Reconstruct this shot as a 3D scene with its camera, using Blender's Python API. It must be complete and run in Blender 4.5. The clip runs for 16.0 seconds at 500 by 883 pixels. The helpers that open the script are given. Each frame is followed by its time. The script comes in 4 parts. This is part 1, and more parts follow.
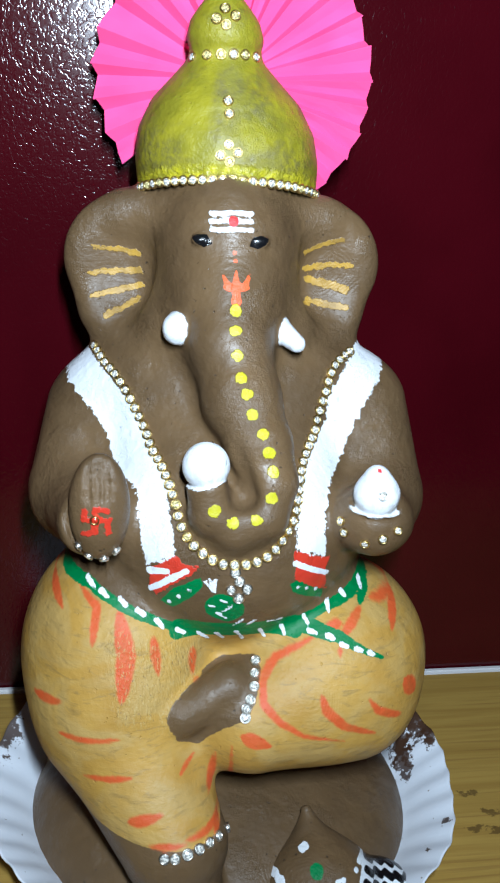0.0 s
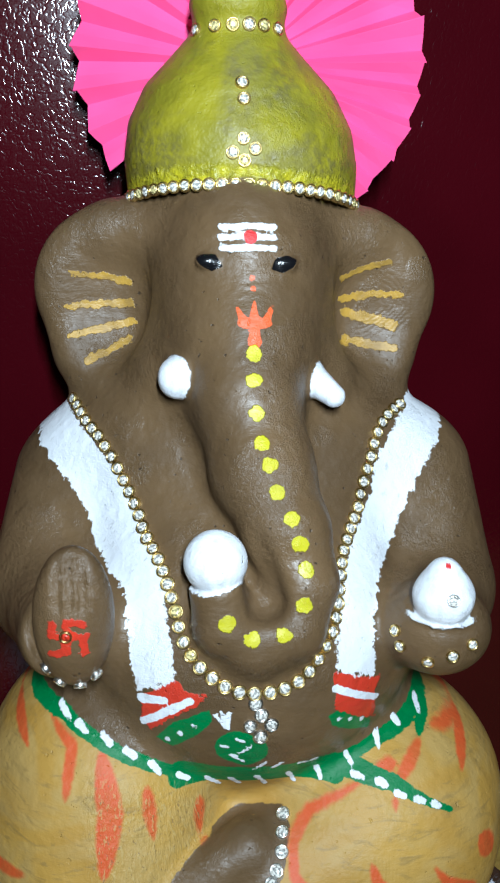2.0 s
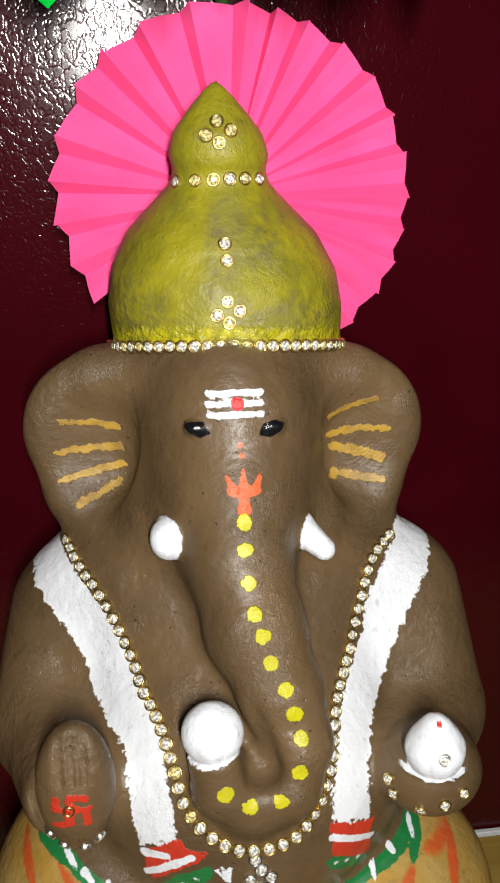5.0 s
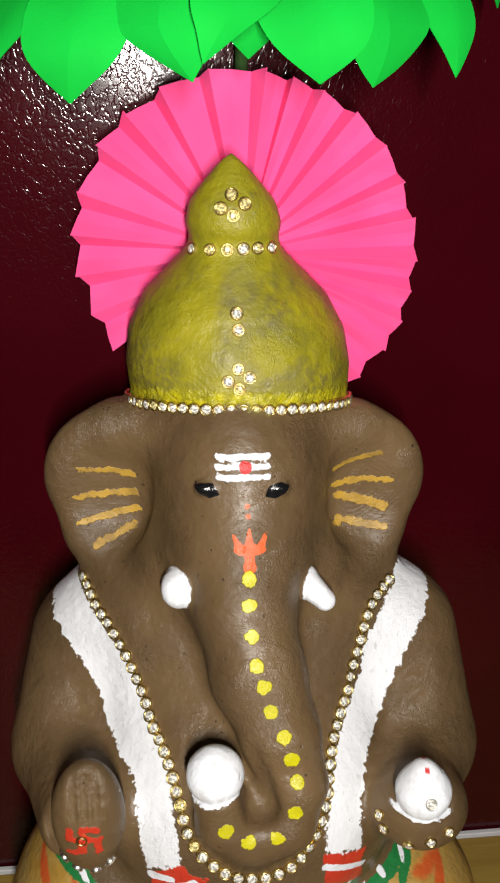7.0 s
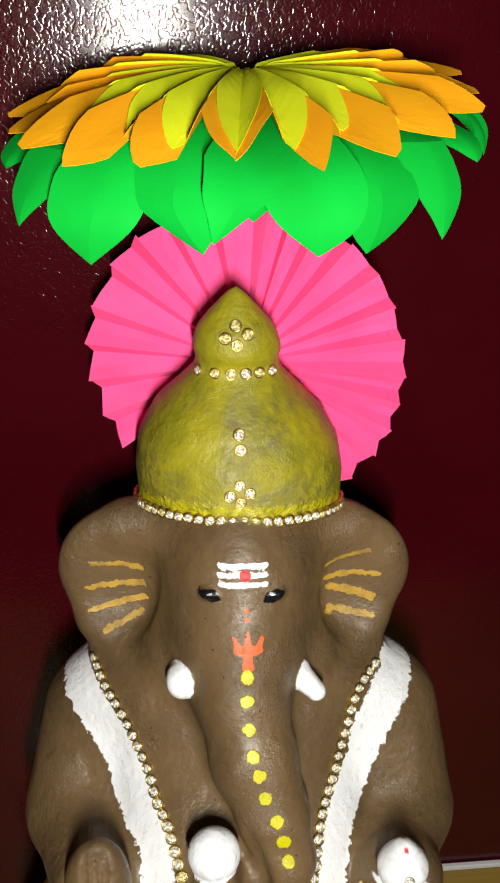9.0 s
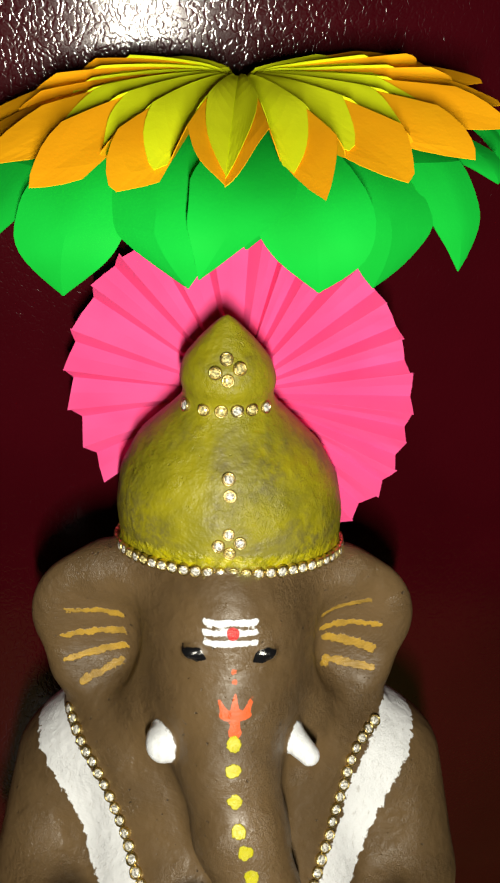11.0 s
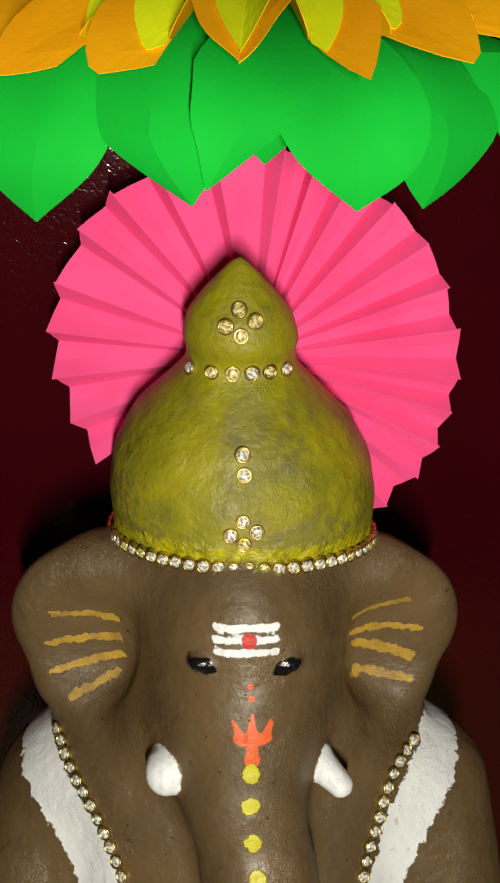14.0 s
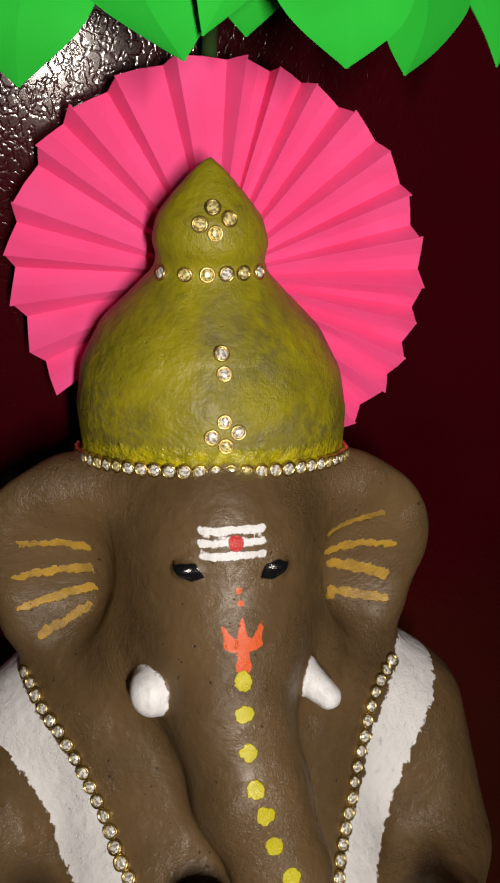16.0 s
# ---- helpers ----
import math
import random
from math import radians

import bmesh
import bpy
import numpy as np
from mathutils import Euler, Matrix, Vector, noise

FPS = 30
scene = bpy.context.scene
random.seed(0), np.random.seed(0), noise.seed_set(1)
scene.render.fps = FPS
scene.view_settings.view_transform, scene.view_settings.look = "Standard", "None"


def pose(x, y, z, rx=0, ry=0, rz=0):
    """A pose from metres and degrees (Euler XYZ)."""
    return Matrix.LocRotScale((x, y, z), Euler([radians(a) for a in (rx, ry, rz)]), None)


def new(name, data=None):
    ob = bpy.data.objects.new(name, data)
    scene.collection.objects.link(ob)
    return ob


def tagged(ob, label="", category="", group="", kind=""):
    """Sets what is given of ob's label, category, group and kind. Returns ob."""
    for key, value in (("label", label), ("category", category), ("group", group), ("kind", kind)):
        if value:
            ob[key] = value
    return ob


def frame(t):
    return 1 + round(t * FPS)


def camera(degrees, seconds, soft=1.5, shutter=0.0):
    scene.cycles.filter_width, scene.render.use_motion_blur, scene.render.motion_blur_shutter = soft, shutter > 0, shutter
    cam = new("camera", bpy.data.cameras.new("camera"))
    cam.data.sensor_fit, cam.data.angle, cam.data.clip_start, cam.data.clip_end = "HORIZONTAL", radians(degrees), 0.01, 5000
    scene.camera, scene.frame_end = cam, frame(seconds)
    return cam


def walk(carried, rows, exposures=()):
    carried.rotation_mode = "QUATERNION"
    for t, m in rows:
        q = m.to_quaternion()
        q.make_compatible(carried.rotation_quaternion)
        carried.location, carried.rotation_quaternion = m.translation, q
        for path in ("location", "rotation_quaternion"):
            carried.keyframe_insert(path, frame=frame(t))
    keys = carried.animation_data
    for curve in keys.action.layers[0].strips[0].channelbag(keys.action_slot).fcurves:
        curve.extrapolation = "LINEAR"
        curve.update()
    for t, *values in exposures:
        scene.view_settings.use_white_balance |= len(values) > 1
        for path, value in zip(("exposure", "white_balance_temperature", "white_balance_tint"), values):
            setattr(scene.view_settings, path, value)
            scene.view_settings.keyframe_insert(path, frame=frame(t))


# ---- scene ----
# ---------- camera ----------
cam = camera(29.9, 16.0, soft=2.2)
PATH = [
    (0, -0.02744, -0.43265, 0.33541, -5.615, -20.803, 3.061),
    (0.5, -0.02631, -0.41154, 0.34087, -5.063, -19.776, 2.716),
    (1, -0.02646, -0.38707, 0.32459, -4.922, -19.064, 3.125),
    (1.5, -0.02312, -0.36258, 0.31674, -4.598, -18.296, 2.715),
    (2, -0.02153, -0.34136, 0.31567, -4.464, -18.500, 2.306),
    (2.5, -0.02196, -0.32589, 0.31448, -4.710, -19.071, 2.231),
    (3, -0.02241, -0.31334, 0.31818, -4.788, -20.264, 2.437),
    (3.5, -0.02100, -0.30853, 0.32753, -4.793, -21.625, 2.083),
    (4, -0.02193, -0.31203, 0.34290, -4.722, -21.971, 1.457),
    (4.5, -0.02214, -0.32012, 0.36486, -5.296, -21.559, 0.928),
    (7, -0.01721, -0.32221, 0.41955, -3.635, -24.946, 1.630),
    (7.5, -0.01990, -0.33361, 0.44028, -3.965, -24.009, 2.362),
    (8, -0.01965, -0.34519, 0.45606, -4.095, -23.743, 1.935),
    (8.5, -0.02268, -0.33846, 0.46854, -3.638, -24.991, 1.778),
    (9, -0.02144, -0.32671, 0.47417, -4.101, -26.379, 2.589),
    (9.5, -0.01966, -0.31938, 0.48058, -4.412, -26.939, 3.752),
    (12, -0.01560, -0.27300, 0.46910, -3.780, -27.378, 3.216),
    (12.5, -0.01980, -0.26621, 0.46155, -4.206, -26.758, 3.288),
    (13, -0.01867, -0.25567, 0.45475, -4.031, -27.386, 3.250),
    (13.5, -0.01929, -0.24933, 0.44978, -3.688, -27.650, 3.153),
    (14, -0.01643, -0.24963, 0.44644, -3.667, -27.243, 2.850),
    (14.5, -0.01717, -0.25601, 0.44313, -3.399, -26.514, 2.498),
    (15, -0.01634, -0.26141, 0.43298, -5.170, -25.595, 1.485),
    (15.5, -0.03260, -0.26441, 0.42068, -9.324, -24.309, 3.341),
    (16, -0.03770, -0.26207, 0.40820, -10.387, -23.912, 3.376),
]
EXPO = [(0.0, 0.24, 5150, 2), (1.2, 0.14, 5150, 1), (2.0, 0.0, 5200, 0), (3.0, -0.12, 5250, -2), (4.0, -0.17, 6100, 6), (7.0, -0.22, 6750, 11), (8.0, -0.16, 6850, 8), (9.5, -0.18, 6950, 7), (12.0, -0.40, 7450, 3), (12.6, -0.50, 7450, 3), (14.5, -0.76, 7450, 5), (15.5, -0.93, 7450, 13), (16.0, -0.88, 7450, 15)]
walk(cam, [(t, pose(x, y, z, 90 + pitch, 0, yaw) @ pose(0, 0, 0, 0, 0, roll)) for t, x, y, z, yaw, pitch, roll in PATH], EXPO)

# ---------- light: an upright white strip added for the moving phone flash; otherwise dark room -----------
flash = new("flash_stand_in", bpy.data.lights.new("flash_stand_in", "AREA"))
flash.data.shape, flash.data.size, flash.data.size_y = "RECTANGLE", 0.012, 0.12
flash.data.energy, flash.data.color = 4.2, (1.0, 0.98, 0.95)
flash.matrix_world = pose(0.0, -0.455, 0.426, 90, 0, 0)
world = bpy.data.worlds.new("room_dusk")
world.use_nodes = True
world.node_tree.nodes["Background"].inputs["Color"].default_value = (0.9, 0.95, 1.0, 1)
world.node_tree.nodes["Background"].inputs["Strength"].default_value = 0.012
scene.world = world

# ---------- materials ----------
class Nodes:
    """A small wrapper to write node trees in few lines."""

    def __init__(self, name, rough=0.5, metal=0.0, spec=0.5):
        self.m = bpy.data.materials.new(name)
        self.m.use_nodes = True
        self.t = self.m.node_tree
        self.b = self.t.nodes["Principled BSDF"]
        self.b.inputs["Roughness"].default_value = rough
        self.b.inputs["Metallic"].default_value = metal
        self.b.inputs["Specular IOR Level"].default_value = spec

    def node(self, kind, **sets):
        n = self.t.nodes.new(kind)
        for k, v in sets.items():
            if k in n.inputs:
                self.put(n.inputs[k], v)
        return n

    def put(self, socket, v):
        if isinstance(v, bpy.types.NodeSocket):
            self.t.links.new(v, socket)
        elif isinstance(v, tuple) and len(v) == 3 and socket.type == "RGBA":
            socket.default_value = (*v, 1)
        else:
            socket.default_value = v

    def coord(self, scale=(1, 1, 1), which="Object"):
        tc = self.t.nodes.new("ShaderNodeTexCoord")
        mp = self.t.nodes.new("ShaderNodeMapping")
        self.t.links.new(tc.outputs[which], mp.inputs["Vector"])
        mp.inputs["Scale"].default_value = scale
        return mp.outputs["Vector"]

    def noise(self, scale, detail=3.0, rough=0.55, vec=None, dist=0.0):
        n = self.node("ShaderNodeTexNoise", Scale=scale, Detail=detail, Roughness=rough, Distortion=dist)
        self.put(n.inputs["Vector"], vec if vec is not None else self.coord())
        return n.outputs["Fac"]

    def ramp(self, fac, lo, hi, a=0.0, b=1.0):
        n = self.node("ShaderNodeMapRange")
        n.interpolation_type = "SMOOTHSTEP"
        for i, v in enumerate((fac, lo, hi, a, b)):
            self.put(n.inputs[i], v)
        return n.outputs[0]

    def math(self, op, a, b=0.0):
        n = self.t.nodes.new("ShaderNodeMath")
        n.operation = op
        self.put(n.inputs[0], a)
        self.put(n.inputs[1], b)
        return n.outputs[0]

    def mix(self, fac, a, b, blend="MIX"):
        n = self.t.nodes.new("ShaderNodeMix")
        n.data_type, n.blend_type = "RGBA", blend
        self.put(n.inputs[0], fac)
        self.put(n.inputs[6], a)
        self.put(n.inputs[7], b)
        return n.outputs[2]

    def attr(self, name):
        n = self.t.nodes.new("ShaderNodeAttribute")
        n.attribute_name = name
        return n.outputs["Fac"]

    def random(self):
        return self.t.nodes.new("ShaderNodeObjectInfo").outputs["Random"]

    def bump(self, height, strength, distance, normal=None):
        n = self.node("ShaderNodeBump", Strength=strength, Distance=distance, Height=height)
        if normal is not None:
            self.put(n.inputs["Normal"], normal)
        return n.outputs["Normal"]

    def done(self, color=None, rough=None, normal=None):
        for key, v in (("Base Color", color), ("Roughness", rough), ("Normal", normal)):
            if v is not None:
                self.put(self.b.inputs[key], v)
        return self.m


def paper(name, col, dark, rough=0.6):
    k = Nodes(name, rough, spec=0.02)
    big, fine = k.noise(30, 2), k.noise(900, 2)
    c = k.mix(k.ramp(big, 0.3, 0.75), col, dark)
    c = k.mix(k.ramp(k.random(), 0.0, 1.0, 0.0, 0.5), c, dark)
    k.b.inputs["Subsurface Weight"].default_value = 0.0
    return k.done(c, k.ramp(big, 0.2, 0.8, rough - 0.08, rough + 0.1), k.bump(fine, 0.12, 0.0004, k.bump(big, 0.25, 0.002)))


def panel_red():
    """Glossy dark red sheet with an embossed, worm-like relief."""
    k = Nodes("embossed_red", 0.16, spec=0.34)
    v = k.coord()
    n1 = k.noise(1.0, 1.2, 0.5, k.coord((370, 370, 300)), 0.3)
    worm = k.ramp(k.math("ABSOLUTE", k.math("SUBTRACT", n1, 0.5)), 0.0, 0.11)
    fine = k.noise(1500, 2, 0.5, v)
    col = k.mix(k.ramp(k.noise(12, 3), 0.3, 0.7), (0.042, 0.0014, 0.0040), (0.034, 0.0011, 0.0032))
    flat = k.bump(k.noise(120, 1), 0.5, 0.00005, k.bump(fine, 0.04, 0.0001))
    return k.done(col, k.ramp(fine, 0.3, 0.7, 0.11, 0.16), k.bump(worm, 0.5, 0.000075, flat))


def wood_yellow():
    k = Nodes("yellow_wood", 0.35)
    v = k.coord((3.2, 60, 30))
    g = k.noise(3.0, 4, 0.6, v, 0.6)
    s = k.noise(1.0, 2, 0.5, k.coord((14, 420, 100)))
    c = k.mix(k.ramp(g, 0.35, 0.7), (0.41, 0.27, 0.060), (0.33, 0.205, 0.043))
    c = k.mix(k.ramp(s, 0.56, 0.72, 0.0, 0.45), c, (0.22, 0.12, 0.028))
    # two scuffs of dried clay
    ragged = k.noise(300, 4, 0.7)
    for x, y in ((0.1300, -0.079), (0.1404, -0.081), (0.1412, -0.068), (0.1343, -0.0536)):
        mp = k.t.nodes.new("ShaderNodeMapping")
        k.put(mp.inputs["Vector"], k.coord())
        mp.inputs["Location"].default_value, mp.inputs["Scale"].default_value = (-x / 2.6, -y, 0), (1 / 2.6, 1, 0)
        ln = k.t.nodes.new("ShaderNodeVectorMath")
        ln.operation = "LENGTH"
        k.put(ln.inputs[0], mp.outputs["Vector"])
        near = k.math("ADD", k.math("SUBTRACT", 1.0, k.math("DIVIDE", ln.outputs["Value"], 0.0034)), k.math("MULTIPLY", k.math("SUBTRACT", ragged, 0.5), 3.0))
        c = k.mix(k.ramp(near, 0.3, 0.6, 0.0, 0.7), c, (0.07, 0.04, 0.015))
    return k.done(c, k.ramp(s, 0.3, 0.8, 0.3, 0.45), k.bump(g, 0.1, 0.0006))


def plain(name, col, rough=0.6, spec=0.4, vary=0.85):
    k = Nodes(name, rough, spec=spec)
    c = k.mix(k.ramp(k.noise(9, 4), 0.3, 0.7), col, tuple(x * vary for x in col))
    return k.done(c, None, k.bump(k.noise(160, 3), 0.15, 0.001))


def metal(name, col, rough=0.2):
    k = Nodes(name, rough, metal=1.0)
    c = k.mix(k.ramp(k.random(), 0.2, 0.9), col, tuple(x * 0.62 for x in col))
    return k.done(c, k.ramp(k.noise(1200, 2), 0.3, 0.7, rough * 0.7, rough * 1.5))


def clay_paint():
    """Brown clay with hand-laid paint: each coat has its outline in a layer that holds the distance to its edge in mm."""
    k = Nodes("painted_clay", 0.5, spec=0.42)
    big, mid, fine = k.noise(26, 4, 0.6), k.noise(140, 4, 0.6), k.noise(700, 3, 0.6)
    ragged = k.math("ADD", k.math("MULTIPLY", k.math("SUBTRACT", k.noise(330, 3, 0.6), 0.5), 2.6), k.math("MULTIPLY", k.math("SUBTRACT", fine, 0.5), 1.0))
    clay = k.mix(k.ramp(big, 0.3, 0.72), (0.140, 0.088, 0.041), (0.093, 0.057, 0.025))
    clay = k.mix(k.ramp(fine, 0.64, 0.8, 0.0, 0.35), clay, (0.20, 0.15, 0.10))
    clay = k.mix(k.ramp(k.noise(420, 2), 0.70, 0.76, 0.0, 0.8), clay, (0.035, 0.024, 0.016))
    coats = {
        "crown": (k.mix(k.math("MULTIPLY", k.ramp(k.noise(38, 4, 0.65), 0.42, 0.64), k.ramp(k.noise(300, 3, 0.7), 0.34, 0.66, 0.05, 0.75)), k.mix(k.ramp(k.noise(60, 3), 0.35, 0.65), (0.285, 0.252, 0.008), (0.205, 0.186, 0.009)), (0.115, 0.10, 0.034)), 0.5),
        "worn": (k.mix(k.ramp(mid, 0.35, 0.65), (0.15, 0.13, 0.05), (0.22, 0.20, 0.03)), 2.4),
        "rim": (k.mix(k.ramp(k.noise(190, 3, 0.6), 0.38, 0.62), (0.44, 0.39, 0.010), (0.25, 0.228, 0.013)), 2.2),
        "cloth": (k.mix(k.ramp(k.noise(1.0, 4, 0.65, k.coord((70, 70, 260)), 1.2), 0.52, 0.70, 0.0, 0.6), k.mix(k.ramp(k.noise(1.0, 3, 0.55, k.coord((34, 34, 60)), 1.0), 0.42, 0.68, 0.0, 0.55), k.mix(k.ramp(big, 0.3, 0.7), (0.47, 0.282, 0.052), (0.38, 0.215, 0.036)), (0.44, 0.31, 0.11)), (0.25, 0.165, 0.05)), 0.4),
        "stripe": (k.mix(k.ramp(mid, 0.4, 0.8), (0.56, 0.090, 0.018), (0.46, 0.095, 0.018)), 0.45),
        "green": (k.mix(mid, (0.008, 0.20, 0.045), (0.012, 0.13, 0.035)), 0.5),
        "red": (k.mix(mid, (0.60, 0.045, 0.018), (0.46, 0.030, 0.016)), 1.5),
        "orange": (k.mix(mid, (0.78, 0.13, 0.03), (0.62, 0.08, 0.02)), 0.35),
        "sash": (k.mix(k.ramp(k.noise(1.0, 4, 0.7, k.coord((640, 640, 60)), 0.6), 0.57, 0.72, 0.0, 0.6), (0.76, 0.78, 0.81), (0.42, 0.40, 0.38)), 2.3),
        "white": (k.mix(k.ramp(k.noise(1.0, 4, 0.7, k.coord((420, 420, 90))), 0.46, 0.72, 0.0, 0.5), (0.78, 0.81, 0.85), (0.50, 0.49, 0.48)), 0.55),
        "rose": ((0.55, 0.03, 0.03), 0.3),
        "yellow": (k.mix(k.ramp(mid, 0.4, 0.7), (0.52, 0.475, 0.009), (0.42, 0.38, 0.009)), 0.95),
        "gold": (k.mix(k.ramp(mid, 0.35, 0.7), (0.45, 0.27, 0.04), (0.28, 0.17, 0.035)), 1.3),
        "black": ((0.006, 0.006, 0.007), 0.12),
    }
    color, gloss, lift = clay, k.ramp(k.math("ADD", k.math("MULTIPLY", mid, 0.4), k.math("MULTIPLY", big, 0.6)), 0.3, 0.7, 0.29, 0.60), None
    for name, (paint, wild) in coats.items():
        d = k.math("ADD", k.attr(name), k.math("MULTIPLY", ragged, wild))
        soft = {"worn": 4.0, "rim": 1.5, "sash": 0.3, "stripe": 0.7}.get(name, 0.16)
        cover = k.ramp(d, soft, -soft)
        if name == "stripe":
            cover = k.math("MULTIPLY", cover, k.ramp(k.noise(1.0, 3, 0.6, k.coord((160, 160, 45))), 0.32, 0.6, 0.9, 1.0))
        color = k.mix(cover, color, paint)
        if name == "rim":
            lumps = k.math("MULTIPLY", cover, k.noise(210, 3, 0.6))
            gloss = k.mix(cover, gloss, (0.3, 0.3, 0.3))
        if name == "crown":
            gloss = k.mix(cover, gloss, (0.5, 0.5, 0.5))
            lumpy = k.math("MULTIPLY", cover, k.noise(75, 4, 0.7))
        if name == "cloth":
            gloss = k.mix(cover, gloss, (0.56, 0.56, 0.56))
        if name == "black":
            gloss = k.mix(cover, gloss, (0.2, 0.2, 0.2))
        if name in ("white", "yellow", "gold", "red"):
            lift = cover if lift is None else k.math("MAXIMUM", lift, cover)
    # patches of fine wrinkles where the clay dried, with a sharper gloss
    dried = k.math("MULTIPLY", k.ramp(k.noise(40, 3, 0.6), 0.47, 0.60), k.math("MULTIPLY", k.ramp(k.attr("cloth"), -1.0, 1.0), k.ramp(k.attr("black"), -0.5, 0.5)))
    wrinkle = k.noise(1.0, 3, 0.65, k.coord((950, 950, 560)), 1.6)
    gloss = k.mix(k.math("MULTIPLY", dried, 0.6), gloss, k.ramp(wrinkle, 0.35, 0.65, 0.55, 0.24))
    prints = k.math("SINE", k.math("MULTIPLY", k.noise(30, 1, 0.4), 260.0))
    print_patch = k.ramp(k.noise(22, 2, 0.5), 0.60, 0.66)
    # brush marks where the pleats of the cloth were combed in wet clay
    combed = k.noise(1.0, 3, 0.6, k.coord((900, 900, 70)))
    fold = k.math("MULTIPLY", k.attr("comb"), k.ramp(k.attr("cloth"), 0.3, -0.3))
    color = k.mix(k.math("MULTIPLY", fold, k.ramp(combed, 0.54, 0.64, 0.0, 0.55)), color, (0.50, 0.36, 0.13))
    color = k.mix(k.math("MULTIPLY", fold, k.ramp(k.noise(1.0, 3, 0.6, k.coord((1300, 1300, 60))), 0.62, 0.68, 0.0, 0.7)), color, (0.20, 0.13, 0.05))
    h = k.bump(mid, 0.16, 0.0016, k.bump(k.noise(58, 3, 0.5), 0.35, 0.003, k.bump(big, 0.4, 0.005)))
    h = k.bump(lumps, 0.6, 0.003, k.bump(lumpy, 0.4, 0.0030, h))
    h = k.bump(k.math("MULTIPLY", fold, combed), 0.5, 0.0015, h)
    h = k.bump(k.ramp(k.noise(420, 2), 0.76, 0.70), 0.5, 0.0006, k.bump(k.noise(1.0, 3, 0.65, k.coord((160, 160, 620)), 0.5), 0.20, 0.0009, k.bump(fine, 0.3, 0.0005, h)))
    h = k.bump(k.math("MULTIPLY", dried, wrinkle), 0.55, 0.0007, h)
    h = k.bump(k.math("MULTIPLY", print_patch, prints), 0.09, 0.0003, h)
    h = k.bump(lift, 0.5, 0.0005, h)
    return k.done(color, gloss, h)


M_RED, M_WOOD, M_CLAY = panel_red(), wood_yellow(), clay_paint()
M_WALL = plain("grey_plaster", (0.09, 0.085, 0.08), 0.8)
M_TRIM = plain("white_bead", (0.75, 0.75, 0.76), 0.4)
M_PINK = paper("pink_paper", (0.95, 0.110, 0.330), (0.90, 0.080, 0.26))
M_LIME = paper("lime_paper", (0.84, 0.94, 0.030), (0.75, 0.86, 0.024))
M_ORANGE = paper("orange_paper", (0.96, 0.45, 0.016), (0.92, 0.38, 0.014))
M_GREEN = paper("green_paper", (0.0010, 0.44, 0.044), (0.0010, 0.34, 0.032))
M_STICK = plain("green_stick", (0.05, 0.12, 0.03), 0.6)
M_GOLD = metal("gold_cup", (0.80, 0.62, 0.25), 0.32)
M_SILVER = metal("silver_cup", (0.82, 0.80, 0.75), 0.3)


def crystal(name, col):
    """Foil-backed cut crystal, bright from any side: facet glints painted as light and dark cells, with a sharp gloss
    on each facet.
    """
    k = Nodes(name, 0.24, metal=0.12, spec=0.9)
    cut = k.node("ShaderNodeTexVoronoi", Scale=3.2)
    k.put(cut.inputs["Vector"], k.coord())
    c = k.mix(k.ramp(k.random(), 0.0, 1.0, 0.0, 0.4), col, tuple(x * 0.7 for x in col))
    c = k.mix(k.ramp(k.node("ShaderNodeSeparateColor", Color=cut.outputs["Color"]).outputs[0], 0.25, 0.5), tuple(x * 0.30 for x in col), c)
    k.b.inputs["Coat Weight"].default_value = 1.0
    k.b.inputs["Coat Roughness"].default_value = 0.05
    return k.done(c)


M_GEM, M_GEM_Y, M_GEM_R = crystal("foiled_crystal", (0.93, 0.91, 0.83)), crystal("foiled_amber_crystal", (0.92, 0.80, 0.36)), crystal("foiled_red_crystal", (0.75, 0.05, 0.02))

# ---------- helpers for meshes ----------
def finish(me, material, smooth):
    me.materials.append(material)
    if smooth:
        me.polygons.foreach_set("use_smooth", [True] * len(me.polygons))
    return me


def part(name, bm, material, parent=None, label="", smooth=False):
    me = bpy.data.meshes.new(name)
    bmesh.ops.recalc_face_normals(bm, faces=bm.faces)
    bm.to_mesh(me)
    bm.free()
    ob = new(name, finish(me, material, smooth))
    ob.parent = parent
    return tagged(ob, label)


def box(bm, x0, x1, y0, y1, z0, z1, bevel=0.0):
    r = bmesh.ops.create_cube(bm, size=1.0)
    for v in r["verts"]:
        v.co = ((x0 + x1) / 2 + v.co.x * (x1 - x0), (y0 + y1) / 2 + v.co.y * (y1 - y0), (z0 + z1) / 2 + v.co.z * (z1 - z0))
    if bevel:
        edges = list({e for v in r["verts"] for e in v.link_edges})
        bmesh.ops.bevel(bm, geom=edges, offset=bevel, segments=2, affect="EDGES")
    return bm


def structure(name, ext, material, label, category):
    return tagged(part(name, box(bmesh.new(), *ext), material), label, category, kind="structure")


